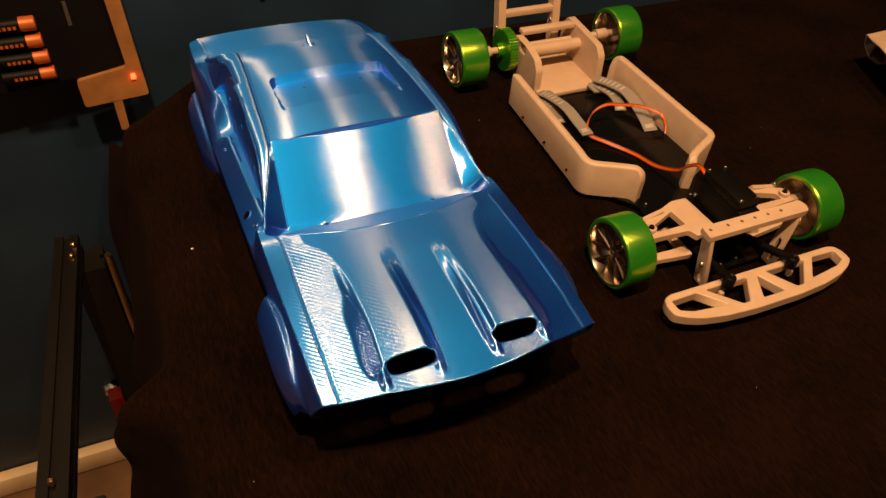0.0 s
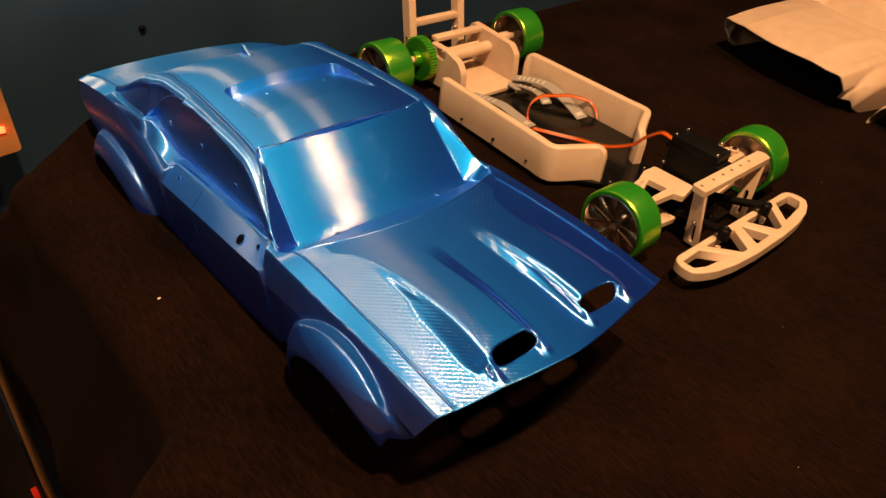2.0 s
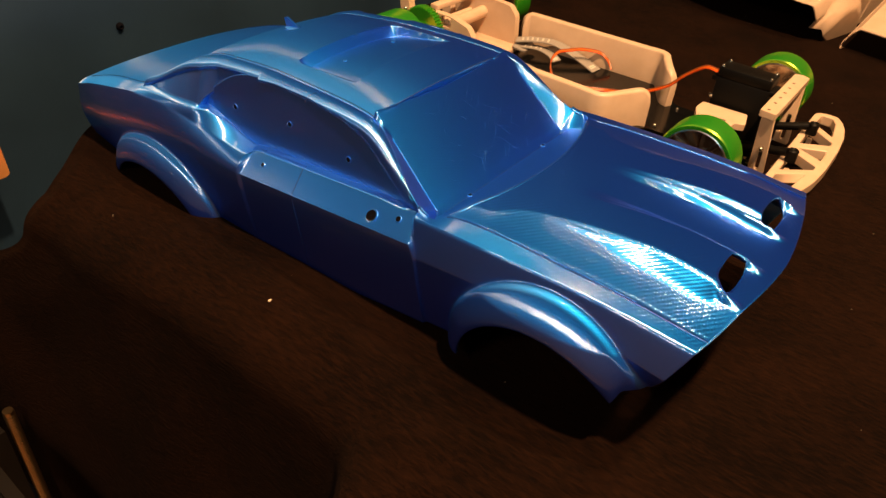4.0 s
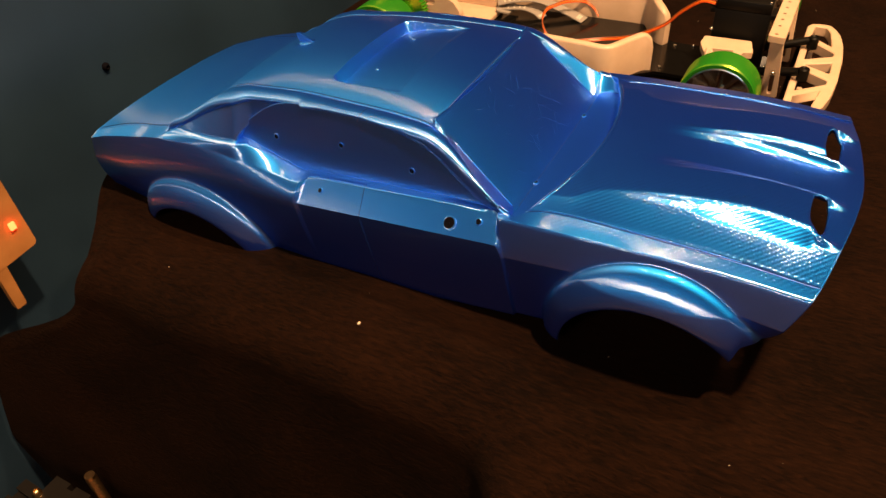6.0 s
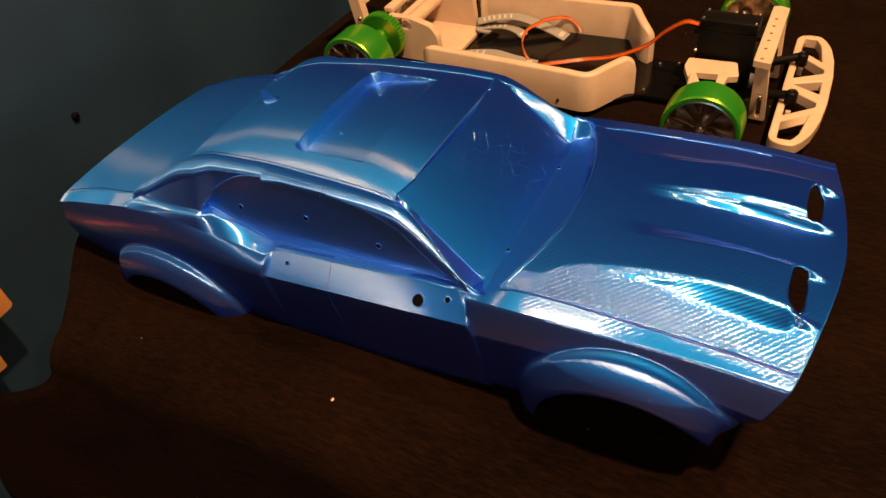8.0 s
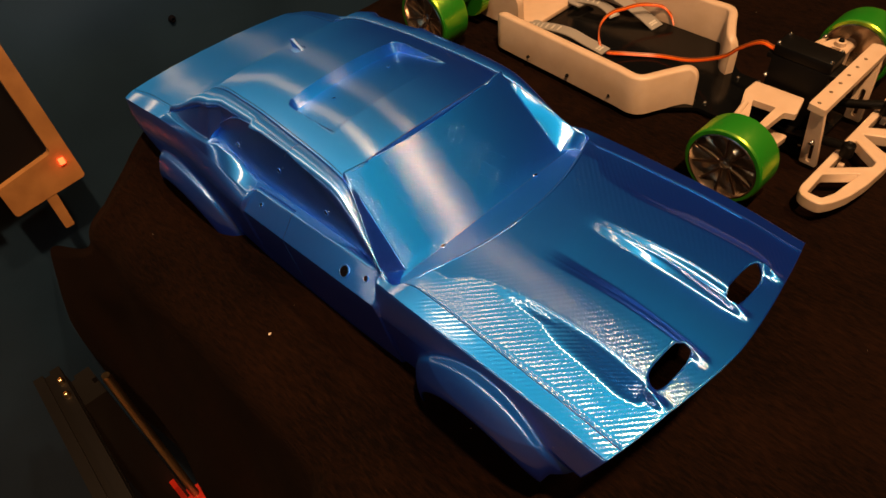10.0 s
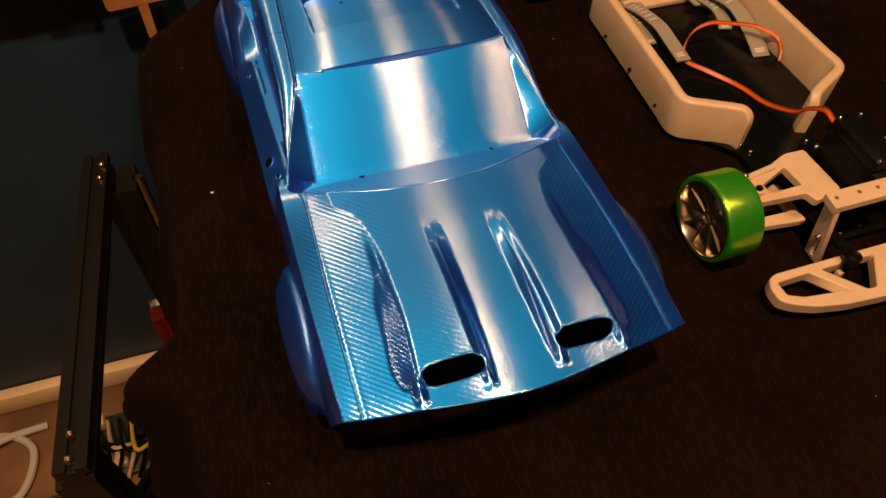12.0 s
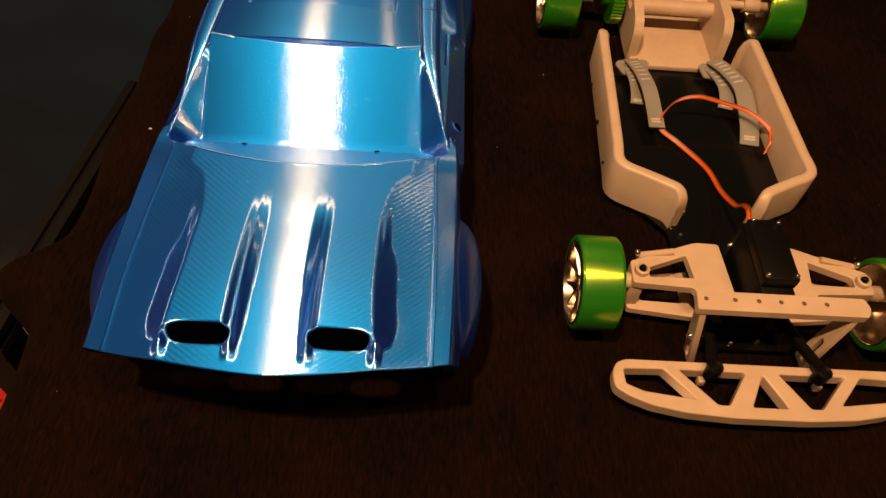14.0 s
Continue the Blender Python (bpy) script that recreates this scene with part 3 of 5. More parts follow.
def rounded(loop, r, seg=4):
    """The outline with its corners rounded."""
    out, n = [], len(loop)
    for i, p in enumerate(loop):
        p, a, b = Vector(p), Vector(loop[i - 1]), Vector(loop[(i + 1) % n])
        ra = min(r, (a - p).length * 0.45, (b - p).length * 0.45)
        s, e = p + (a - p).normalized() * ra, p + (b - p).normalized() * ra
        for k in range(seg + 1):
            t = k / seg
            out.append(tuple((1 - t) ** 2 * s + 2 * t * (1 - t) * p + t * t * e))
    return out


def tube(bm, pts, r, seg=8, caps=True):
    """A round bar along points, smoothed between them."""
    pts = [Vector(p) for p in pts]
    rings, up = [], Vector((0.123, 0.41, 0.9)).normalized()
    for i, p in enumerate(pts):
        d = (pts[min(i + 1, len(pts) - 1)] - pts[max(i - 1, 0)]).normalized()
        a = d.cross(up).normalized()
        b = d.cross(a)
        rr = r[i] if isinstance(r, (list, tuple)) else r
        rings.append([bm.verts.new(p + rr * (math.cos(2 * math.pi * k / seg) * a + math.sin(2 * math.pi * k / seg) * b)) for k in range(seg)])
    for p, q in zip(rings, rings[1:]):
        for k in range(seg):
            bm.faces.new((p[k], p[(k + 1) % seg], q[(k + 1) % seg], q[k]))
    if caps:
        bm.faces.new(rings[0][::-1])
        bm.faces.new(rings[-1])
    bmesh.ops.recalc_face_normals(bm, faces=bm.faces)


def spline(pts, n=8):
    """Points on a smooth line through pts."""
    p = [Vector(q) for q in pts]
    p = [2 * p[0] - p[1]] + p + [2 * p[-1] - p[-2]]
    out = []
    for i in range(1, len(p) - 2):
        a, b, c, d = p[i - 1 : i + 3]
        for k in range(n):
            t = k / n
            out.append(0.5 * (2 * b + (c - a) * t + (2 * a - 5 * b + 4 * c - d) * t * t + (3 * b - a - 3 * c + d) * t ** 3))
    return out + [p[-2]]


def soften(ob, width, seg=2):
    mod = ob.modifiers.new("edge", "BEVEL")
    mod.width, mod.segments, mod.limit_method, mod.angle_limit = width, seg, "ANGLE", radians(40)
    return ob


def screw(name, place, parent, r=0.0016, axis=(0, 0, 1), mat=None, label=""):
    """A round-headed socket screw."""
    bm = bmesh.new()
    m = Matrix.Translation(place) @ Vector((0, 0, 1)).rotation_difference(Vector(axis)).to_matrix().to_4x4()
    h = r * 0.9
    rings = lathe(bm, [(-h, r), (0.3 * h, r), (0.85 * h, r * 0.72), (h, r * 0.5), (0.45 * h, r * 0.42), (0.4 * h, 0.0001)], 16, "Z", m)
    bmesh.ops.recalc_face_normals(bm, faces=bm.faces)
    return part(name, bm, mat or STEEL, parent, label)


def build_body(name, mat, m, label, fine=True):
    car = new(name)
    car.empty_display_size = 0.02
    car.matrix_world = m
    tagged(car, label, "car body")
    SCOOPS[0] = 1.0 if fine else 0.0
    ys, across, flank = body_grid()
    if not fine:
        ys, across, flank = ys[::2], across[::2], np.concatenate([flank[:44:3], flank[44::3]])
    top, side = body_surface(ys, across, flank)
    x, y = top[..., 0], top[..., 1]
    vx, vy = np.abs(x - 0.0335) / 0.0155, np.abs(y + 0.1474) / 0.0041
    vent = ((vx ** 3.2 + vy ** 2.2) ** 0.5 - 1) * 0.003
    top_faces = grid_faces(top, vent if fine else np.ones_like(vent))
    groups = {"hood": [], "windscreen_panel": [], "roof": [], "trunk_lid": []}
    for f in top_faces:
        r = np.mean([ys[v[0]] for v in f])
        groups["hood" if r < -0.0285 else "windscreen_panel" if r < 0.0445 else "roof" if r < 0.2512 else "trunk_lid"].append(f)
    for key, faces in groups.items():
        mesh_part(key, top, faces, BLUE_ROUGH if fine and key == "windscreen_panel" else mat, car, both=True, angle=14 if key == "windscreen_panel" else 40)
    cutout = window_gap(side, flank)
    for _, _, _, yi, zi, ri in ARCHES if fine else ():
        cutout = np.minimum(cutout, np.where(flank[None, :] > 1, np.hypot(side[..., 1] - yi, side[..., 2] - zi) - ri, 1.0))
    join = np.concatenate([top[:, -1:, :], side], 1)
    cutout = np.concatenate([np.ones((len(ys), 1)), cutout], 1)
    side_faces = grid_faces(join, cutout)
    # the blind window: a sheet set back behind the opening, and the wall that leads in to it
    wy, wz = np.meshgrid(np.linspace(0.010, 0.192, 150), np.linspace(0.058, 0.111, 60), indexing="ij")
    sheet = np.stack([panel_x(wz), wy, wz], -1)
    sheet_faces = grid_faces(sheet, 0.0022 - in_poly(wy, wz, WINDOW))
    used = sorted({v for f in side_faces for v in f})
    rim = np.array([join[v] for v in used if v[1] <= np.sum(flank <= 1.0)])
    rim = rim[np.abs(in_poly(rim[:, 1], rim[:, 2], WINDOW)) < 2e-4]
    centre = rim[:, 1:].mean(0)
    rim = rim[np.argsort(np.arctan2((rim[:, 2] - centre[1]) * 3.2, rim[:, 1] - centre[0]))]
    loop = [rim[0]]
    for p in rim[1:]:
        if np.hypot(*(p - loop[-1])[1:]) > 0.0007:
            loop.append(p)
    n = len(loop)
    wall = np.zeros((n + 1, 4, 3))
    for i in range(n + 1):
        p = np.array(loop[i % n])
        for j in range(4):
            wall[i, j] = (p[0] + (min(panel_x(p[2]), p[0]) - 0.0004 - p[0]) * j / 3, p[1], p[2])
    wall_faces = [[(i, j), (i + 1, j), (i + 1, j + 1), (i, j + 1)] for i in range(n) for j in range(3)]
    for mirrored in (False, True):
        mesh_part("side_panel", join, side_faces, mat, car, mirror=mirrored)
        mesh_part("side_window_panel", sheet, sheet_faces, mat, car, mirror=mirrored, flip=True)
        mesh_part("window_reveal", wall, wall_faces, mat, car, mirror=mirrored, flip=True, thick=0)
    last = np.concatenate([top[-1, ::3], side[-1, ::3]])
    bm = bmesh.new()
    right = [bm.verts.new(p) for p in last]
    left = [bm.verts.new((-p[0], p[1], p[2])) for p in last]
    for i in range(len(last) - 1):
        bm.faces.new((left[i], right[i], right[i + 1], left[i + 1]))
    part("tail_panel", bm, mat, car)
    return car


def mounting_hole(parent, place, normal, r):
    """A drilled hole: a thin raised rim round a black disc, whose colour gives the hole's shade."""
    m = Matrix.Translation(place) @ Vector((0, 0, 1)).rotation_difference(Vector(normal)).to_matrix().to_4x4()
    bm = bmesh.new()
    lathe(bm, [(-0.0012, r * 1.25), (0.00025, r * 1.25), (0.00035, r * 1.1), (0.0002, r), (-0.0008, r)], 20, "Z", m)
    bmesh.ops.recalc_face_normals(bm, faces=bm.faces)
    rim = part("mounting_hole", bm, BLUE, parent)
    bm = bmesh.new()
    lathe(bm, [(0.0001, r * 1.02), (0.0, 0.0001)], 20, "Z", m)
    part("bore", bm, HOLE, rim, "black disc for the shade in a drilled hole")


def seam(parent, pts, r=0.00028):
    """A thin proud line where two printed pieces or panels meet."""
    bm = bmesh.new()
    tube(bm, pts, r, 5, False)
    return part("panel_line", bm, BLUE_DARK, parent)


body_pose = Matrix.Translation(BODY_ORIGIN) @ Matrix.Rotation(-BODY_PITCH, 4, "X")
blue = build_body("car_body", BLUE, body_pose, "glossy blue 3D-printed model car body shell with hood scoops")

for sx in (-1, 1):
    mounting_hole(blue, (sx * 0.0416, 0.0012, 0.0556), (0, -0.05, 1), 0.0014)
    mounting_hole(blue, (sx * 0.0233, 0.1103, float(top_point(np.array(0.0233), np.array(0.1103))) + 0.0002), (0, 0.1, 1), 0.0010)
    for y, z in ((0.1587, 0.0863), (0.1087, 0.0862), (0.0605, 0.0764)):
        mounting_hole(blue, (sx * (float(panel_x(z)) + 0.0002), y, z), (sx, 0, 0.05), 0.0015)
    mounting_hole(blue, (sx * (flank_x(0.0322, 0.0555) + 0.0003), 0.0322, 0.0555 + 0.0002), (sx * 0.69, 0, 0.72), 0.0034)
    mounting_hole(blue, (sx * (flank_x(0.0152, 0.0573) + 0.0003), 0.0152, 0.0573 + 0.0002), (sx * 0.69, 0, 0.72), 0.0016)
    mounting_hole(blue, (sx * (flank_x(0.1216, 0.0615) + 0.0003), 0.1216, 0.0615 + 0.0002), (sx * 0.69, 0, 0.72), 0.0013)
    # shut lines of hood, roof and trunk, and the joint across the door
    line = []
    for y in np.linspace(-0.1527, -0.012, 60):
        nose = step(-0.115, -0.1527, y)
        xe, ze = edge_line(y)
        line.append((sx * float(xe), float(y - nose * 0.0128 * (1 - (xe / 0.0886) ** 1.6)), float(ze) + 0.0001))
    seam(blue, line)
    seam(blue, [(sx * (float(edge_line(y)[0]) - 0.0015), float(y), float(top_point(np.array(float(edge_line(y)[0]) - 0.0015), np.array(y))) + 0.0001) for y in np.linspace(0.0495, 0.2, 50)])
    seam(blue, [(sx * 0.0775, float(y), float(top_point(np.array(0.0775), np.array(y))) + 0.0001) for y in np.linspace(0.256, 0.332, 24)])
    pts = []
    for k in np.linspace(1.0, 1.95, 40):
        x, z = side_point(np.array(k), np.array(0.091))
        pts.append((sx * (float(x) + 0.0001), 0.091, float(z)))
    seam(blue, pts, 0.00022)
    # narrow bead added to catch a bright line beside the hood's shut line
    bm = bmesh.new()
    tube(bm, [(p[0] - sx * 0.0013, p[1], float(top_point(np.array(abs(p[0]) - 0.0013), np.array(p[1]), np.array(-0.06))) + 0.00005) for p in line[14:-3]], 0.0004, 8, False)
    part("edge_bead", bm, BLUE, blue)
    # joint across the roof rail
    pts = []
    for k in np.linspace(0.0, 0.28, 18):
        x, z = side_point(np.array(k), np.array(0.0915))
        pts.append((sx * (float(x) + 0.0001), 0.0915, float(z) + 0.0001))
    seam(blue, pts, 0.00018)
    # thin bead added along the let-in screen to catch its bright edge
    bm = bmesh.new()
    tube(bm, [(sx * (0.0692 - 0.0035 * float(np.clip(y / 0.045, 0, 1))), float(y), float(top_point(np.array(0.0692 - 0.0035 * y / 0.045), np.array(y))) + 0.0002) for y in np.linspace(0.004, 0.036, 24)], 0.0004, 8, True)
    part("screen_edge", bm, BLUE, blue)
# fine scratches left by the print bed
rng = random.Random(11)
bm = bmesh.new()
for i in range(46):
    x, y, ang, ln = rng.gauss(0.005, 0.022), rng.uniform(0.006, 0.040), rng.choice((0.6, -0.7, 2.4, 0.9)) + rng.gauss(0, 0.25), rng.uniform(0.003, 0.016)
    ends = []
    for e in (-0.5, 0.0, 0.5):
        px, py = x + e * ln * math.cos(ang), y + e * ln * math.sin(ang) * 0.7
        px, py = max(-0.06, min(0.06, px)), max(0.004, min(0.042, py))
        ends.append((px, py, float(top_point(np.array(px), np.array(py))) + 0.00003))
    tube(bm, ends, 0.00004, 4, False)
tagged(part("scratches", bm, BLUE, blue, "fine pale scratches"), kind="stuff")
# lip at the head of the screen, and the line where its foot turns flat
seam(blue, [(float(x), float(SCREEN_TOP(x)) + 0.0002, float(top_point(np.array(x), np.array(float(SCREEN_TOP(x)) + 0.0008), np.array(0.05))) - 0.0004) for x in np.linspace(-0.064, 0.064, 50)], 0.0005)
seam(blue, [(float(x), 0.0012, float(screen_z(np.array(0.0012))) + 0.00005) for x in np.linspace(-0.066, 0.066, 40)], 0.00014)
# cowl line between hood and screen
seam(blue, [(float(x), float(COWL(x)), float(hood_z(np.array(x), np.array(COWL(x)))) - 0.0002) for x in np.linspace(-0.078, 0.078, 60)], 0.0003)
# little swept fin on the roof
bm = bmesh.new()
lathe(bm, [(0.1132, 0.0068), (0.1150, 0.0066), (0.1156, 0.0052), (0.1156, 0.0001)], 24, "Z", Matrix.Translation((0, 0.1815, 0)) @ Matrix.Diagonal((0.75, 1, 1, 1)))
prism(bm, [(0.1750, 0.1150), (0.1875, 0.1142), (0.1890, 0.1212), (0.1862, 0.1216)], (), -0.0009, 0.0009, "YZ")
part("roof_fin", bm, BLUE, blue)

# hidden block of dark foam that holds the nose up
bm = bmesh.new()
add_box(bm, (-0.05, -0.065, -0.002), (0.05, -0.02, 0.045), 0.004)
tagged(part("foam_block", bm, FELT, None), "dark foam block under the blue shell", "foam block")


# ---- the rolling chassis ----
CX = 0.280
chassis = new("model_car_chassis")
chassis.empty_display_size = 0.02
chassis.location = (CX + 0.0012, 0.0716, 0.0)
tagged(chassis, "white printed rolling chassis with green wheels on black felt", "car chassis")
CBASE = Vector((CX, 0.07, 0.0))


def cpart(name, bm, mat, parent=None, label="", bevel=0.0, smooth=True, angle=38):
    for v in bm.verts:
        v.co -= CBASE
    ob = part(name, bm, mat, parent or chassis, label, smooth, angle)
    return soften(ob, bevel) if bevel else ob


def mirror_x(bm):
    for v in bm.verts:
        v.co.x = 2 * CX - v.co.x
    bmesh.ops.reverse_faces(bm, faces=bm.faces)


# base plate
bm = bmesh.new()
prism(bm, rounded([(0.247, -0.093), (0.313, -0.093), (0.313, 0.0), (0.343, 0.035), (0.343, 0.192), (0.217, 0.192), (0.217, 0.035), (0.247, 0.0)], 0.004), (), 0.0025, 0.0055)
cpart("base_plate", bm, PLATE, label="glossy black base plate", smooth=False)


def rail(mirrored):
    """Side wall of the chassis, bent inwards at the front, with rounded ends."""
    path = spline([(0.2195, 0.1935), (0.2150, 0.1880), (0.2138, 0.178), (0.2120, 0.12), (0.2098, 0.055)], 6)[:-1]
    path = path + spline([(0.2098, 0.055), (0.2088, 0.040), (0.2130, 0.0325), (0.2260, 0.0255), (0.2400, 0.0180), (0.2475, 0.0130), (0.2510, 0.0060)], 6)
    path = [Vector((p[0], p[1], 0)) for p in path]
    total = [0.0]
    for a, b in zip(path, path[1:]):
        total.append(total[-1] + (b - a).length)
    bm = bmesh.new()
    rings = []
    for i, p in enumerate(path):
        d = (path[min(i + 1, len(path) - 1)] - path[max(i - 1, 0)]).normalized()
        n = Vector((-d.y, d.x, 0))
        s, e = total[i], total[-1] - total[i]
        r = 0.012
        drop = sum(r - math.sqrt(max(r * r - (r - min(q, r)) ** 2, 0)) for q in (s, e))
        zt, zb, h = 0.0398 - drop * 0.95, 0.0050, 0.0040
        c = 0.0022
        prof = [(-h, zb), (h, zb), (h, zt - c), (h - c * 0.3, zt - c * 0.3), (h - c, zt), (-h + c, zt), (-h + c * 0.3, zt - c * 0.3), (-h, zt - c)]
        rings.append([bm.verts.new(p + n * a + Vector((0, 0, z))) for a, z in prof])
    for p, q in zip(rings, rings[1:]):
        for k in range(8):
            bm.faces.new((p[k], p[(k + 1) % 8], q[(k + 1) % 8], q[k]))
    bm.faces.new(rings[0][::-1])
    bm.faces.new(rings[-1])
    if mirrored:
        for v in bm.verts:
            v.co.x = 2 * CX - 0.0035 - v.co.x
    bmesh.ops.recalc_face_normals(bm, faces=bm.faces)
    ob = cpart("side_rail", bm, WHITE, angle=50)
    s = -1 if mirrored else 1
    for y, z in ((0.060, 0.012), (0.105, 0.012), (0.150, 0.012)):
        screw("screw", Vector((CX - s * (CX - 0.2060) - (0.0035 if mirrored else 0), y, z)) - CBASE, ob, 0.0014, (-s, 0, 0), BLACK)
    screw("screw", Vector((CX - s * (CX - 0.2515), 0.0065, 0.0065)) - CBASE, ob, 0.0016, (0, 0, 1))
    return ob


rail(False)
rail(True)


def wheel(x0, x1, y, outward):
    """Green tyre on a silver ten-spoke rim. outward: -1 where the face looks to -x."""
    w = new("wheel")
    w.parent = chassis
    w.location = Vector(((x0 + x1) / 2, y, 0.0302)) - CBASE
    h, R = (x1 - x0) / 2, 0.0299
    bm = bmesh.new()
    lathe(bm, [(-h, 0.0262), (-h, R - 0.0012), (-h + 0.0010, R - 0.0002), (-h + 0.0022, R), (h - 0.0022, R), (h - 0.0010, R - 0.0002), (h, R - 0.0012), (h, 0.0262), (-h, 0.0262)], 72)
    bmesh.ops.recalc_face_normals(bm, faces=bm.faces)
    part("tyre", bm, GREEN, w, "green silk printed tyre")
    s = outward
    bm = bmesh.new()
    lathe(bm, [(s * (h + 0.0002), 0.0262), (s * (h + 0.0006), 0.0252), (s * (h - 0.0010), 0.0246), (s * (h - 0.0090), 0.0236), (-s * (h - 0.001), 0.0244), (-s * (h + 0.0003), 0.0252), (-s * h, 0.0262)], 56)
    lathe(bm, [(s * (h - 0.0095), 0.0238), (s * (h - 0.0105), 0.0001)], 40)
    lathe(bm, [(s * (h - 0.0102), 0.0068), (s * (h - 0.0045), 0.0058), (s * (h - 0.0040), 0.0036), (s * (h - 0.0068), 0.0034), (s * (h - 0.0070), 0.0001)], 24)
    for i in range(5):
        for k, off in ((0, -0.30), (1, 0.30)):
            a0, a1 = 2 * math.pi * i / 5 + off * 0.35, 2 * math.pi * i / 5 + off * 1.05
            for lane in (1,):
                t0, t1 = 0.0021, 0.0026
                p, q = Vector((0, math.cos(a0), math.sin(a0))), Vector((0, math.cos(a1), math.sin(a1)))
                pn, qn = Vector((0, -math.sin(a0), math.cos(a0))), Vector((0, -math.sin(a1), math.cos(a1)))
                fr, bk = s * (h - 0.0042), s * (h - 0.0100)
                v = [bm.verts.new(c) for c in (
                    p * 0.0045 - pn * t0 + Vector((bk, 0, 0)), p * 0.0045 + pn * t0 + Vector((bk, 0, 0)), q * 0.0243 + qn * t1 + Vector((bk, 0, 0)), q * 0.0243 - qn * t1 + Vector((bk, 0, 0)),
                    p * 0.0045 - pn * t0 * 0.35 + Vector((fr, 0, 0)), p * 0.0045 + pn * t0 * 0.35 + Vector((fr, 0, 0)), q * 0.0243 + qn * t1 * 0.3 + Vector((s * (h - 0.0014), 0, 0)), q * 0.0243 - qn * t1 * 0.3 + Vector((s * (h - 0.0014), 0, 0)))]
                for f in ((0, 1, 2, 3), (4, 7, 6, 5), (0, 4, 5, 1), (1, 5, 6, 2), (2, 6, 7, 3), (3, 7, 4, 0)):
                    bm.faces.new([v[j] for j in f])
    bmesh.ops.recalc_face_normals(bm, faces=bm.faces)
    part("rim", bm, SILVER, w, "silver printed spoked rim", angle=30)
    screw("hub_nut", (s * (h - 0.0062), 0, 0), w, 0.0021, (s, 0, 0))
    return w


wheel(0.1675, 0.1930, -0.0650, -1)
wheel(2 * CX - 0.2030, 2 * CX - 0.1760, -0.0700, 1)
wheel(0.1680, 0.1985, 0.2460, -1)
wheel(0.3640, 0.3940, 0.2480, 1)

# front suspension arms, knuckles
for mirrored in (False, True):
    bm = bmesh.new()
    prism(bm, rounded([(0.2035, -0.0520), (0.2430, -0.0365), (0.2490, -0.0345), (0.2635, -0.0350), (0.2660, -0.0735), (0.2440, -0.0785), (0.2410, -0.0705), (0.2035, -0.0685)], 0.002, 3),
          [rounded([(0.2145, -0.0565), (0.2405, -0.0455), (0.2425, -0.0630), (0.2145, -0.0635)], 0.0012, 2)], 0.0330, 0.0385)
    if mirrored:
        mirror_x(bm)
    cpart("upper_arm", bm, WHITE, bevel=0.0006)
    bm = bmesh.new()
    prism(bm, rounded([(0.2055, -0.0460), (0.2500, -0.0400), (0.2500, -0.0760), (0.2055, -0.0710)], 0.002, 3),
          [rounded([(0.2150, -0.0535), (0.2440, -0.0480), (0.2420, -0.0655), (0.2150, -0.0645)], 0.0015, 2)], 0.0085, 0.0135)
    if mirrored:
        mirror_x(bm)
    cpart("lower_arm", bm, WHITE, bevel=0.0006)
    bm = bmesh.new()
    add_box(bm, (0.2035, -0.0680, 0.0120), (0.2120, -0.0530, 0.0345), 0.0015)
    tube(bm, [(0.1900, -0.0620, 0.031), (0.2060, -0.0620, 0.031)], 0.0050, 16)
    lathe(bm, [(0.0330, 0.0045), (0.0420, 0.0045), (0.0425, 0.0030), (0.0400, 0.0020), (0.0400, 0.0001)], 20, "Z", Matrix.Translation((0.2095, -0.0600, 0)))
    if mirrored:
        mirror_x(bm)
    bmesh.ops.recalc_face_normals(bm, faces=bm.faces)
    kn = cpart("steering_knuckle", bm, WHITE)
    sx = -1 if mirrored else 1
    screw("screw", Vector((CX + sx * (0.2085 - CX), -0.0465, 0.0400)) - CBASE, kn, 0.0022, (0, 0, 1))
    screw("pivot_pin", Vector((CX + sx * (0.2095 - CX), -0.0600, 0.0424)) - CBASE, kn, 0.0022, (0, 0, 1), BLACK)
    # link from steering to knuckle
    bm = bmesh.new()
    tube(bm, [(CX + sx * (0.2085 - CX), -0.0465, 0.0370), (CX + sx * (0.232 - CX), -0.0440, 0.0400)], 0.0022)
    cpart("steering_link", bm, WHITE)

# steering servo standing on the plate
servo = new("servo")
servo.parent = chassis
servo.location = Vector((0.280, -0.061, 0.005)) - CBASE
tagged(servo, "black steering servo")
bm = bmesh.new()
add_box(bm, (-0.0102, -0.0225, 0.0), (0.0102, 0.0225, 0.0560), 0.0008)
add_box(bm, (-0.0098, -0.0265, 0.0520), (0.0098, 0.0265, 0.0560), 0.0005)
part("case", bm, BLACK, servo)
bm = bmesh.new()
add_box(bm, (-0.0104, -0.0226, 0.0562), (0.0104, 0.0226, 0.0650), 0.0012)
part("cap", bm, BLACK, servo)
for x, y in ((-0.0085, -0.0202), (0.0085, -0.0200), (-0.0078, 0.0205), (0.0078, 0.0195)):
    screw("screw", (x, y, 0.0655), servo, 0.0014)
screw("screw", (-0.0108, 0.0225, 0.0380), servo, 0.0018, (-1, 0, 0))

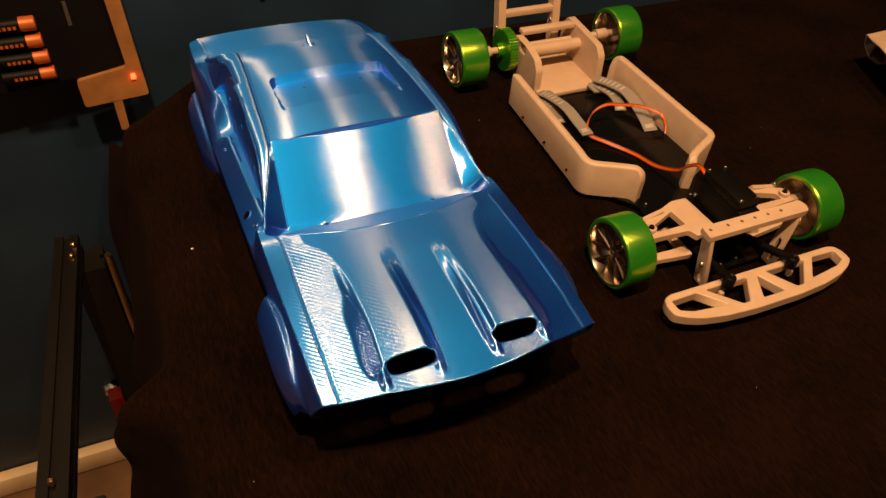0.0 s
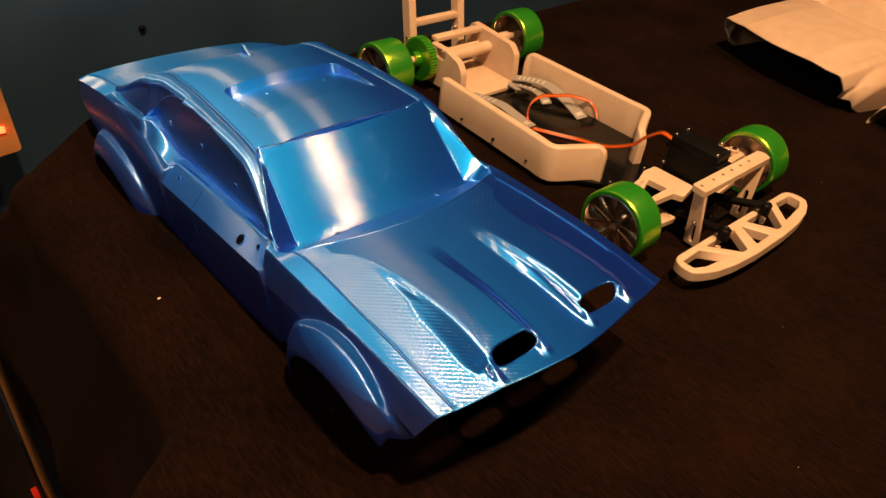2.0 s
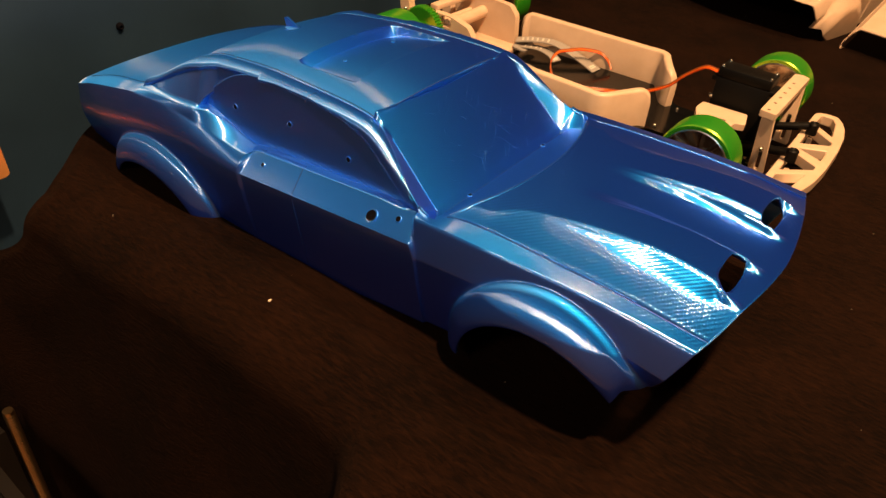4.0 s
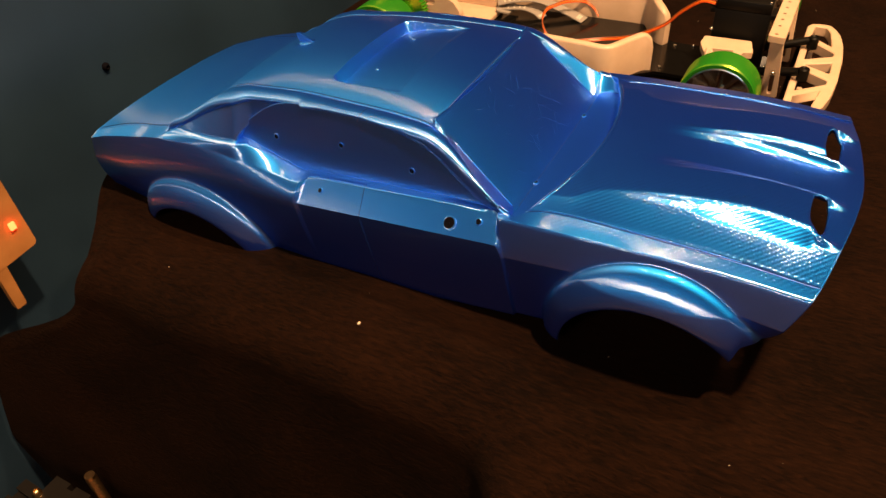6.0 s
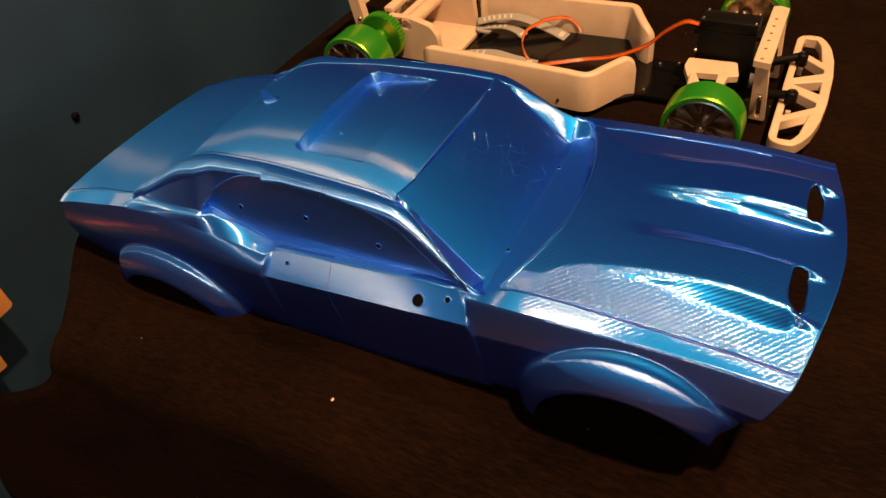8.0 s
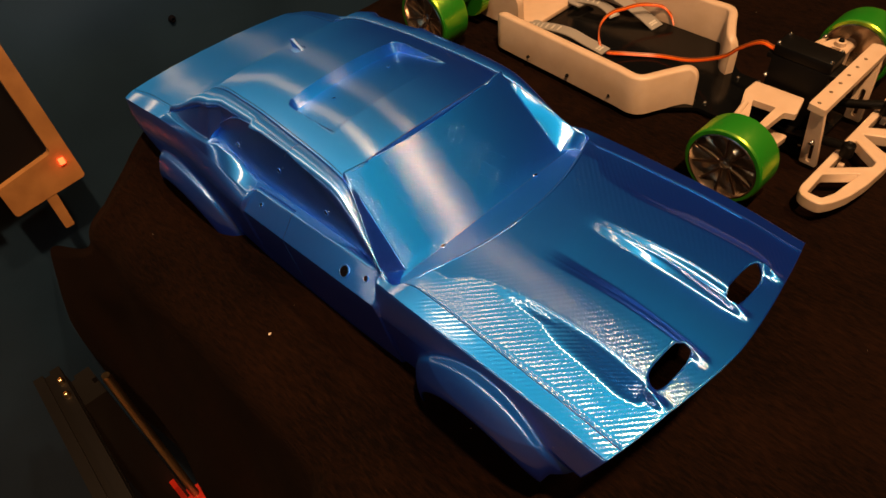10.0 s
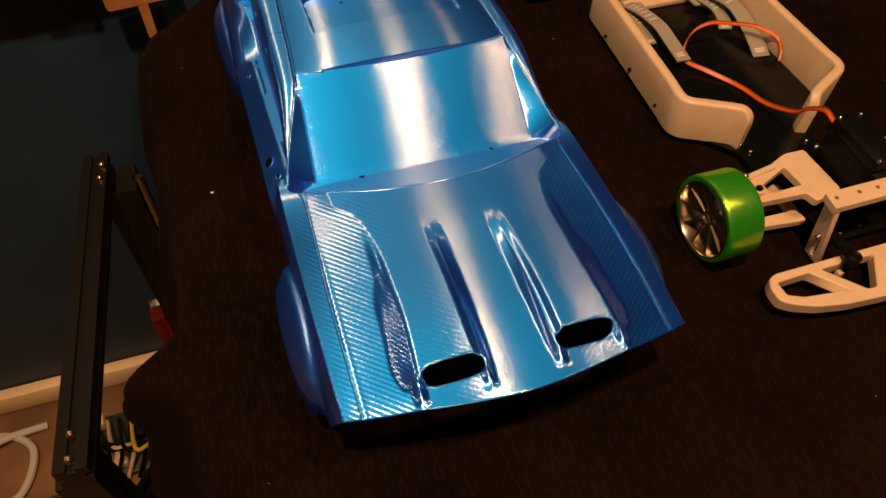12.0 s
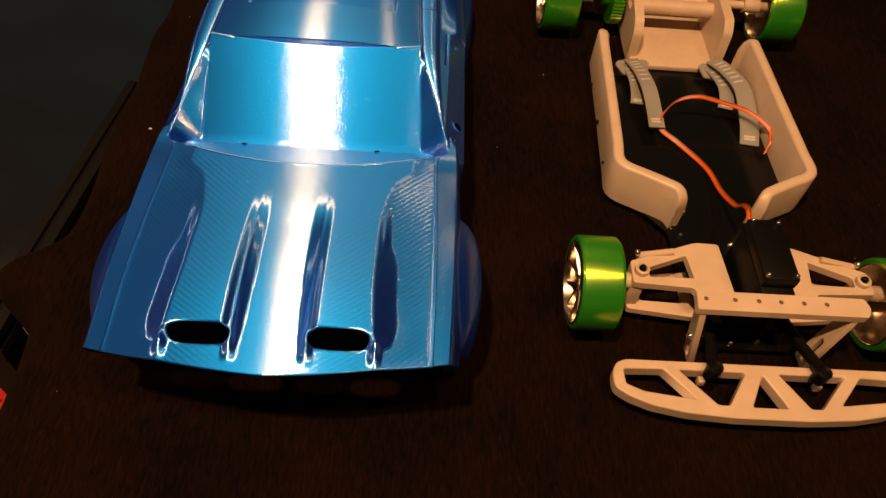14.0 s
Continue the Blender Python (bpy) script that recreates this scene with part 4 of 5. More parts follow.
# bridge with its two slotted legs
bm = bmesh.new()
prism(bm, rounded([(0.2300, -0.1005), (0.3300, -0.1005), (0.3330, -0.0940), (0.3310, -0.0875), (0.2315, -0.0875)], 0.0015, 2), (), 0.0550, 0.0605)
bridge = cpart("bridge_bar", bm, WHITE, bevel=0.0008)
# proud brown discs on the bar; each hole's shade is painted in their colour
for x in (0.236, 0.253, 0.267, 0.280, 0.2935, 0.307):
    bm = bmesh.new()
    lathe(bm, [(0.0604, 0.0015), (0.06056, 0.0014), (0.0605, 0.0001)], 14, "Z", Matrix.Translation((x, -0.0930, 0)))
    cpart("dimple_shade_disc", bm, DIMPLE_SHADE, bridge)
for mirrored in (False, True):
    bm = bmesh.new()
    lean = Matrix(((1, 0, -0.17, 0.0098), (0, 1, 0, 0), (0, 0, 1, 0), (0, 0, 0, 1)))
    prism(bm, rounded([(-0.1050, 0.0030), (-0.0920, 0.0030), (-0.0900, 0.0555), (-0.1000, 0.0555)], 0.0015, 2), [rounded([(-0.1003, 0.0065), (-0.0968, 0.0065), (-0.0958, 0.0290), (-0.0993, 0.0290)], 0.0016, 3)], 0.2325, 0.2365, "YZ", lean)
    if mirrored:
        mirror_x(bm)
    leg = cpart("bridge_leg", bm, WHITE, bevel=0.0005)
    sx = -1 if mirrored else 1
    screw("screw", Vector((CX + sx * (0.2375 - CX), -0.0975, 0.0265)) - CBASE, leg, 0.0024, (-sx, 0, 0))

# black bumper mounts
for mirrored in (False, True):
    sx = -1 if mirrored else 1
    X = lambda v: CX + sx * (v - CX)
    bm = bmesh.new()
    tube(bm, [(X(0.2550), -0.072, 0.0150), (X(0.2515), -0.098, 0.0215), (X(0.2475), -0.1165, 0.0270)], 0.0036, 10)
    lathe(bm, [(0.0205, 0.0001), (0.0205, 0.0045), (0.0300, 0.0045), (0.0312, 0.0034), (0.0300, 0.0020), (0.0300, 0.0001)], 20, "Z", Matrix.Translation((X(0.2474), -0.1200, 0)))
    bmesh.ops.recalc_face_normals(bm, faces=bm.faces)
    cpart("bumper_mount", bm, BLACK, label="black bumper mount")
    bm = bmesh.new()
    add_box(bm, (X(0.2440) - 0.0020, -0.1225, 0.0090), (X(0.2440) + 0.0020, -0.1185, 0.0150), 0.0006)
    cpart("clip", bm, WHITE)

# truss bumper
half = [(0.2770 - CX, -0.1130), (0.1975 - CX, -0.1115), (0.1915 - CX, -0.1140), (0.1885 - CX, -0.1210), (0.1890 - CX, -0.1305), (0.1970 - CX, -0.1360), (0.2100 - CX, -0.1412), (0.2300 - CX, -0.1450), (0.2580 - CX, -0.1470)]
outline = [(CX + a, b) for a, b in half[1:]] + [(CX - a, b) for a, b in half[:0:-1]]
hl = [[(0.1955, -0.1180), (0.2195, -0.1172), (0.2365, -0.1362), (0.2060, -0.1322), (0.1960, -0.1278)], [(0.2290, -0.1172), (0.2700, -0.1172), (0.2558, -0.1390), (0.2488, -0.1390)]]
holes = []
for h in hl:
    holes.append(rounded(h, 0.0014, 2))
    holes.append(rounded([(2 * CX - a, b) for a, b in h[::-1]], 0.0014, 2))
holes.append(rounded([(0.2800, -0.1182), (0.2908, -0.1396), (0.2692, -0.1396)], 0.0014, 2))
bm = bmesh.new()
prism(bm, rounded(outline, 0.003, 3), holes, 0.0105, 0.0195)
cpart("bumper", bm, WHITE, bevel=0.0009)

# rear end: side plates, floor, axle, gear, frame
for x0, x1 in ((0.2425, 0.2505), (0.3165, 0.3245)):
    bm = bmesh.new()
    prism(bm, rounded([(0.1930, 0.0055), (0.1945, 0.0330), (0.2020, 0.0425), (0.2230, 0.0480), (0.2480, 0.0480), (0.2560, 0.0400), (0.2600, 0.0055)] if x0 < 0.28 else [(0.1890, 0.0055), (0.1915, 0.0400), (0.2000, 0.0490), (0.2620, 0.0525), (0.2700, 0.0400), (0.2700, 0.0055)], 0.0035, 4), [rounded([(0.222, 0.036), (0.236, 0.036), (0.236, 0.047), (0.222, 0.047)], 0.004, 3)] if x0 < 0.28 else [], x0, x1, "YZ")
    cpart("axle_bracket", bm, WHITE, bevel=0.0015)
bm = bmesh.new()
add_box(bm, (0.2450, 0.1820, 0.0058), (0.3200, 0.2600, 0.0105), 0.0008)
cpart("motor_tray", bm, WHITE)
bm = bmesh.new()
tube(bm, [(0.185, 0.25, 0.031), (0.39, 0.25, 0.031)], 0.0038, 16)
cpart("rear_axle", bm, WHITE)
bm = bmesh.new()
tube(bm, [(0.2505, 0.2330, 0.0345), (0.3165, 0.2330, 0.0345)], 0.0065, 18)
cpart("spacer_tube", bm, WHITE)
bm = bmesh.new()
add_box(bm, (0.2505, 0.2450, 0.0470), (0.3165, 0.2550, 0.0520), 0.0008)
cpart("cross_tie", bm, WHITE)
for x in (0.2000, 0.3500):
    bm = bmesh.new()
    tube(bm, [(x, 0.25, 0.031), (x + 0.014, 0.25, 0.031)], 0.0062, 16)
    cpart("axle_collar", bm, WHITE)
bm = bmesh.new()
teeth, prof = 44, []
for i in range(teeth * 4):
    a = 2 * math.pi * i / (teeth * 4)
    r = 0.0232 if i % 4 in (1, 2) else 0.0214
    prof.append((0.25 + r * math.cos(a), 0.031 + r * math.sin(a)))
prism(bm, prof, (), 0.2290, 0.2385, "YZ")
lathe(bm, [(0.2230, 0.0001), (0.2230, 0.0075), (0.2290, 0.0082)], 28, "X", Matrix.Translation((0, 0.25, 0.031)))
cpart("spur_gear", bm, GREEN, label="green toothed spur gear", angle=30)
frame_back = lambda z: 0.268 + 0.20 * (z - 0.03)
for x0, x1 in ((0.2310, 0.2400), (0.2995, 0.3085)):
    bm = bmesh.new()
    prism(bm, rounded([(frame_back(0.012) - 0.005, 0.010), (frame_back(0.012) + 0.007, 0.010), (frame_back(0.112) + 0.006, 0.112), (frame_back(0.112) - 0.006, 0.112)], 0.002, 3), (), x0, x1, "YZ")
    post = cpart("frame_post", bm, WHITE, bevel=0.001)
    screw("screw", Vector((x0 - 0.0002, frame_back(0.045), 0.0470)) - CBASE, post, 0.0022, (-1, 0, 0))
for z in (0.0600, 0.1060):
    bm = bmesh.new()
    add_box(bm, (0.2365, frame_back(z) - 0.0040, z - 0.0035), (0.3030, frame_back(z) + 0.0040, z + 0.0035), 0.001)
    cpart("frame_bar", bm, WHITE)


def strap(pts, width, name):
    """A soft grey strap lying along points, with worn bars of light print."""
    line = spline(pts, 8)
    bm = bmesh.new()
    rows = []
    for i, p in enumerate(line):
        d = (line[min(i + 1, len(line) - 1)] - line[max(i - 1, 0)]).normalized()
        a = d.cross(Vector((0, 0, 1))).normalized() * width / 2
        n = a.cross(d).normalized() * 0.0005
        rows.append([bm.verts.new(q) for q in (p - a - n, p + a - n, p + a + n, p - a + n)])
    for p, q in zip(rows, rows[1:]):
        for k in range(4):
            bm.faces.new((p[k], p[(k + 1) % 4], q[(k + 1) % 4], q[k]))
    bm.faces.new(rows[0][::-1])
    bm.faces.new(rows[-1])
    bmesh.ops.recalc_face_normals(bm, faces=bm.faces)
    st = cpart(name, bm, STRAP, label="grey hook-and-loop battery strap")
    bm = bmesh.new()
    picks = [i for i in range(3, len(line) // 2 - 2, 2)] + [len(line) - 4, len(line) - 3]
    for i in picks:
        p, d = line[i], (line[i + 1] - line[i - 1]).normalized()
        a = d.cross(Vector((0, 0, 1))).normalized()
        n = a.cross(d).normalized()
        n = n if n.z > 0 else -n
        c = p + n * 0.0007
        q = [c + a * u * width * 0.30 + d * w * 0.0012 for u, w in ((-1, -1), (1, -0.6), (1, 1), (-1, 0.6))]
        bm.faces.new([bm.verts.new(v) for v in q])
    tagged(cpart("print_bars", bm, STRAPINK, st), kind="stuff")
    return st


strap([(0.2430, 0.1830, 0.0150), (0.2470, 0.1650, 0.0190), (0.2500, 0.1400, 0.0215), (0.2520, 0.1200, 0.0180), (0.2520, 0.0980, 0.0160)], 0.0125, "battery_strap")
strap([(0.3150, 0.1860, 0.0170), (0.3230, 0.1680, 0.0200), (0.3300, 0.1450, 0.0200), (0.3310, 0.1150, 0.0120), (0.3290, 0.0950, 0.0060)], 0.0150, "battery_strap")
strap([(0.2410, 0.1800, 0.0120), (0.2440, 0.1600, 0.0130), (0.2450, 0.1450, 0.0100), (0.2440, 0.1350, 0.0070)], 0.0110, "battery_strap")
strap([(0.3120, 0.1830, 0.0130), (0.3190, 0.1600, 0.0140), (0.3200, 0.1450, 0.0110), (0.3180, 0.1360, 0.0070)], 0.0120, "battery_strap")
for x, t in ((0.2440, 8), (0.3170, -8)):
    bm = bmesh.new()
    prism(bm, rounded([(-0.0150, -0.0010), (-0.0100, -0.0120), (0.0110, -0.0120), (0.0150, -0.0010), (0.0120, 0.0030), (-0.0120, 0.0030)], 0.0015, 2), [[(-0.008, -0.0030), (0.008, -0.0030), (0.008, -0.0008), (-0.008, -0.0008)]], 0, 0.0016, "XY", Matrix.Translation((x, 0.1800, 0.0125)) @ Matrix.Rotation(radians(t), 4, "Z") @ Matrix.Rotation(radians(12), 4, "X"))
    cpart("strap_buckle", bm, STRAP, smooth=False)

# three-core servo lead
lead = [(0.2735, -0.0375, 0.0640), (0.2760, -0.0250, 0.0630), (0.2830, -0.0080, 0.0480), (0.2873, 0.0067, 0.0315), (0.2895, 0.0350, 0.0150), (0.2870, 0.0640, 0.0085), (0.2700, 0.0880, 0.0095), (0.2560, 0.1000, 0.0135), (0.2570, 0.1090, 0.0190), (0.2680, 0.1180, 0.0270), (0.2842, 0.1200, 0.0310), (0.3050, 0.1180, 0.0280), (0.3250, 0.1130, 0.0250), (0.3395, 0.1000, 0.0215), (0.3405, 0.0900, 0.0160), (0.3370, 0.0830, 0.0100)]
for k, mat in ((-1, WIRE_RED), (0, WIRE_ORANGE), (1, WIRE_BROWN)):
    bm = bmesh.new()
    line = spline(lead, 10)
    tube(bm, [p + Vector((0.0, 0.0, 0.00095 * k)) + Vector((0.0007 * k, 0.0004 * k, 0)) for p in line], 0.00062, 6)
    cpart("servo_lead", bm, mat, label="orange three-core servo lead")
for place in ((0.2555, -0.002, 0.0062), (0.3045, -0.004, 0.0062), (0.262, 0.02, 0.0062), (0.2900, -0.087, 0.0062), (0.272, -0.089, 0.0062), (0.310, -0.020, 0.0062), (0.255, -0.085, 0.0062)):
    screw("screw", Vector(place) - CBASE, chassis, 0.0015)

# ---- white shells further off ----
white_pose = Matrix.Translation((0.782, 0.016, 0.0)) @ Matrix.Rotation(radians(-103.4), 4, "Z")
build_body("car_body", WHITE, white_pose, "plain white printed model car body shell on felt", fine=False)
apron = thing("front_apron", (0.696, -0.172, 0.0), "white printed curved model car panel on felt", "car panel")
apron.rotation_euler = (0, 0, radians(-97))
bm = bmesh.new()
nx, ny = 26, 14
vs = []
for i in range(nx + 1):
    u = -0.085 + 0.17 * i / nx
    row = []
    for j in range(ny + 1):
        v = j / ny
        y = -0.075 + 0.13 * v + 0.010 * (1 - abs(u) / 0.085) * -1 * (1 - v)
        e = np.clip((abs(u) - 0.070) / 0.015, 0, 1)
        z = 0.030 + 0.032 * v - 0.022 * e ** 2
        row.append(bm.verts.new((u, y, z)))
    vs.append(row)
for i in range(nx):
    for j in range(ny):
        if not (11 <= i <= 13 and j == 5):
            bm.faces.new((vs[i][j], vs[i + 1][j], vs[i + 1][j + 1], vs[i][j + 1]))
ob = part("panel", bm, WHITE, apron)
mod = ob.modifiers.new("wall", "SOLIDIFY")
mod.thickness, mod.offset = 0.002, -1
for sx in (-1, 1):
    bm = bmesh.new()
    prism(bm, rounded([(-0.075, 0.0005), (-0.058, 0.0005), (0.02, 0.0200), (0.055, 0.0250), (0.055, 0.0400), (-0.072, 0.0080)], 0.003, 3), (), sx * 0.085 - 0.001, sx * 0.085 + 0.001, "YZ")
    part("side_flange", bm, WHITE, apron)


# ---- room: felt-covered table, floor, walls ----
def felt_edge(y):
    """Where the cloth begins to roll over the table's end."""
    return -0.150 - 0.019 * math.exp(-((y + 0.050) / 0.020) ** 2) + 0.002 * math.sin(y * 21) + 0.0015 * math.sin(y * 47 + 1)


def felt_rise(x, y):
    n = noise.noise(Vector((x * 6, y * 6, 0.3))) * 0.0022 + noise.noise(Vector((x * 17, y * 17, 4))) * 0.0010
    near = math.exp(-(((x + 0.135) / 0.05) ** 2 + ((y - 0.07) / 0.09) ** 2)) * 0.006
    under = math.exp(-(((x - 0.28) / 0.16) ** 4 + ((y - 0.06) / 0.24) ** 4))
    under = max(under, math.exp(-(((x + 0.0) / 0.10) ** 4 + ((y - 0.2) / 0.2) ** 4)))
    return (n + 0.0005) * (1 - 0.85 * under) + near - 0.0012


def felt_back(x):
    """Back edge of the cloth, rounded off at the corner."""
    return 0.365 - 0.072 * float(step(-0.055, -0.165, x))


bm = bmesh.new()
ys = np.concatenate([np.linspace(-1.0, -0.30, 40), np.linspace(-0.295, 0.365, 180)])
ss = np.concatenate([np.linspace(-0.34, -0.06, 30), np.linspace(-0.055, 0.0, 16), np.linspace(0.004, 0.62, 170), np.linspace(0.64, 1.7, 50)])
rows = []
for y in ys:
    ex, row = felt_edge(y), []
    bulge = math.exp(-((y + 0.048) / 0.019) ** 2)
    for s in ss:
        if s >= 0:
            x, z = ex + s, felt_rise(ex + s, y)
            z -= 0.004 * max(0, 1 - s / 0.02) ** 2
        else:
            R = 0.024
            a = min(-s / R, math.pi / 2)
            down = max(0.0, -s - R * math.pi / 2)
            fold = 0.007 * math.sin(y * 34 + 2 * noise.noise(Vector((y * 9, s * 6, 7)))) * min(1, down / 0.08)
            x = ex - R * math.sin(a) + fold - 0.22 * min(down, 0.18) - 0.017 * bulge * math.exp(-((down - 0.01) / 0.03) ** 2)
            z = felt_rise(ex, y) - 0.004 - R * (1 - math.cos(a)) - down
        hang = float(step(0.0, 0.10, -s - 0.03))
        back = felt_back(x) + (0.420 - felt_back(x)) * hang
        yy = y if y < 0.2 else 0.2 + (y - 0.2) * (back - 0.2) / 0.165
        row.append(bm.verts.new((x, yy, z - 0.006 * float(step(0.335, 0.365, y)))))
    rows.append(row)
for p, q in zip(rows, rows[1:]):
    for i in range(len(ss) - 1):
        bm.faces.new((p[i], p[i + 1], q[i + 1], q[i]))
tagged(part("felt", bm, FELT, None, angle=180), "black felt cloth spread over the table", "cloth", kind="structure")
bm = bmesh.new()
prism(bm, rounded([(-0.150, -0.99), (1.52, -0.99), (1.52, 0.358), (-0.085, 0.352), (-0.142, 0.285)], 0.02, 5), (), -0.035, -0.010)
table = tagged(part("table", bm, BLACK, None), "dark table top under the cloth", "table", kind="structure")
for x in (-0.06, 1.44):
    for y in (-0.93, 0.26):
        bm = bmesh.new()
        add_box(bm, (x - 0.025, y - 0.025, -0.76), (x + 0.025, y + 0.025, -0.035), 0.003)
        part("leg", bm, BLACK, table)

# left, right and front walls and ceiling are unseen, added to close the room
for name, lo, hi, mat, label in (
        ("wall_back", (-1.8, 0.425, -0.76), (2.4, 0.50, 1.70), WALLBLUE, "dark blue painted wall with a screw hole"),
        ("wall_left", (-1.9, -2.6, -0.76), (-1.8, 0.50, 1.70), WALLPALE, "plain unseen wall"),
        ("wall_right", (2.4, -2.6, -0.76), (2.5, 0.50, 1.70), WALLPALE, "plain unseen wall"),
        ("wall_front", (-1.8, -2.7, -0.76), (2.4, -2.6, 1.70), WALLPALE, "plain unseen wall"),
        ("floor", (-1.9, -2.7, -0.80), (2.5, 0.50, -0.76), FLOORWOOD, "warm wooden floor"),
        ("ceiling", (-1.9, -2.7, 1.70), (2.5, 0.50, 1.76), WALLPALE, "plain unseen ceiling")):
    bm = bmesh.new()
    add_box(bm, lo, hi)
    tagged(part(name, bm, mat, None, label="", smooth=False), label, name.split("_")[0], kind="structure")
bm = bmesh.new()
add_box(bm, (-1.8, 0.403, -0.76), (2.4, 0.4248, -0.712), 0.006)
tagged(part("baseboard", bm, PALEWOOD, None), "pale wooden baseboard along the blue wall", "baseboard", kind="structure")
# screw shape in near black, standing in for a dark plugged hole
wall_hole_plug = screw("wall_hole_plug", (0.0072, 0.4245, 0.0406), None, 0.0036, (0, -1, 0), HOLE)
tagged(wall_hole_plug, "dark hole plug in the blue wall", "screw")

# three spots on a bar under the ceiling, known only by their light
bar = thing("ceiling_lamp", (0.27, -0.45, 1.70), "plain unseen ceiling bar with three spot heads", "lamp")
bm = bmesh.new()
add_box(bm, (-0.60, -0.03, -0.03), (0.60, 0.03, 0.0), 0.006)
part("bar", bm, WALLPALE, bar)
for place in LAMPS:
    bm = bmesh.new()
    lathe(bm, [(0.02, 0.0001), (0.02, 0.052), (-0.01, 0.058), (-0.012, 0.060), (0.03, 0.060), (0.09, 0.040), (0.20, 0.012)], 32, "Z", Matrix.Translation((place[0] - 0.27, 0, place[2] - 1.70)))
    part("spot_head", bm, WALLPALE, bar)


# lamp shade added round the side light; no such lamp is known
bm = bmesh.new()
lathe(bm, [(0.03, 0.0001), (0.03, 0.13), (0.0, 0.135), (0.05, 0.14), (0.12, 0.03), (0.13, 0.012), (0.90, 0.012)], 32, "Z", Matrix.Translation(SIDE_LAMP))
tagged(part("assumed_hanging_lamp", bm, WALLPALE, None), "assumed dim hanging lamp shade on a rod, out of view", "lamp")

# ---- black printer frame beside the table ----
printer = thing("printer_frame", (-0.275, 0.16, -0.76), "black aluminium extrusion frame with steel bolts", "printer frame")
PB = Vector((-0.275, 0.16, -0.76))


def ppart(name, bm, mat, parent=None, label="", angle=38):
    for v in bm.verts:
        v.co -= PB
    return part(name, bm, mat, parent or printer, label, True, angle)


def extrusion(name, a, b, w, h, up):
    """Slotted bar from a to b."""
    a, b = Vector(a), Vector(b)
    d = (b - a).normalized()
    u = Vector(up)
    u = (u - d * u.dot(d)).normalized()
    s = d.cross(u)
    g, t = 0.0032, 0.0045
    prof = [(-w, -h), (w, -h), (w, -g), (w - t, -g), (w - t, g), (w, g), (w, h), (g, h), (g, h - t), (-g, h - t), (-g, h), (-w, h), (-w, g), (-w + t, g), (-w + t, -g), (-w, -g)]
    bm = bmesh.new()
    r0 = [bm.verts.new(a + s * x + u * z) for x, z in prof]
    r1 = [bm.verts.new(b + s * x + u * z) for x, z in prof]
    for i in range(len(prof)):
        j = (i + 1) % len(prof)
        bm.faces.new((r0[i], r0[j], r1[j], r1[i]))
    bm.faces.new(r0[::-1])
    bm.faces.new(r1)
    bmesh.ops.recalc_face_normals(bm, faces=bm.faces)
    return ppart(name, bm, ANODISED, label="black slotted aluminium bar", angle=30)


extrusion("top_beam", (-0.2635, 0.338, -0.190), (-0.2872, -0.028, -0.160), 0.0125, 0.0125, (0, 0, 1))
extrusion("post", (-0.2500, 0.322, -0.205), (-0.2450, 0.330, -0.755), 0.019, 0.020, (0, 1, 0))
extrusion("post", (-0.2920, -0.011, -0.1735), (-0.2900, -0.011, -0.305), 0.0145, 0.0170, (0, 1, 0))
extrusion("lower_beam", (-0.2900, -0.011, -0.320), (-0.2480, 0.322, -0.700), 0.012, 0.012, (1, 0, 0))
for place in ((-0.2565, 0.3163, -0.1735), (-0.2590, 0.2967, -0.1722), (-0.2854, 0.0025, -0.1475), (-0.2865, -0.0194, -0.1450)):
    screw("bolt", Vector(place) - PB, printer, 0.0034, (0, 0.05, 1), BRASS)
bm = bmesh.new()
tube(bm, [(-0.2237, 0.302, -0.186), (-0.2225, 0.302, -0.456)], 0.0042, 14)
for k in range(88):
    z = -0.19 - k * 0.003
    lathe(bm, [(z, 0.0042), (z - 0.0008, 0.0047), (z - 0.0016, 0.0042)], 12, "Z", Matrix.Translation((-0.2237 + 0.0022 * k / 138, 0.302, 0)))
ppart("lead_screw", bm, BRASS, label="threaded brass-coloured lead screw")
bm = bmesh.new()
prism(bm, rounded([(-0.2400, 0.270), (-0.2050, 0.286), (-0.1975, 0.309), (-0.2360, 0.318)], 0.002, 3), (), -0.461, -0.455)
prism(bm, rounded([(0.296, -0.456), (0.308, -0.456), (0.308, -0.412), (0.304, -0.400), (0.299, -0.412)], 0.0015, 3), (), -0.238, -0.232, "YZ")
add_box(bm, (-0.286, 0.300, -0.560), (-0.268, 0.322, -0.450), 0.002)
ppart("bracket", bm, RED, label="red printed bracket")
# slotted housing low in the frame, with a red clip and a plug on it
bm = bmesh.new()
add_box(bm, (-0.560, 0.078, -0.755), (-0.440, 0.182, -0.632), 0.004)
housing = ppart("slotted_housing", bm, HOUSING, label="dark brown slotted housing")
for k in range(5):
    bm = bmesh.new()
    add_box(bm, (-0.552, 0.088 + 0.018 * k, -0.6325), (-0.448, 0.097 + 0.018 * k, -0.6285), 0.0012)
    ppart("rib", bm, BLACK, housing)
bm = bmesh.new()
prism(bm, rounded([(-0.541, 0.088), (-0.513, 0.088), (-0.506, 0.160), (-0.525, 0.170)], 0.003, 3), (), -0.630, -0.608)
ppart("red_clip", bm, RED, label="red printed clip with two screws")
for x, y in ((-0.5170, 0.150), (-0.5195, 0.125)):
    screw("screw", Vector((x, y, -0.6078)) - PB, printer, 0.0042)
bm = bmesh.new()
add_box(bm, (-0.458, 0.060, -0.646), (-0.442, 0.079, -0.632), 0.002)
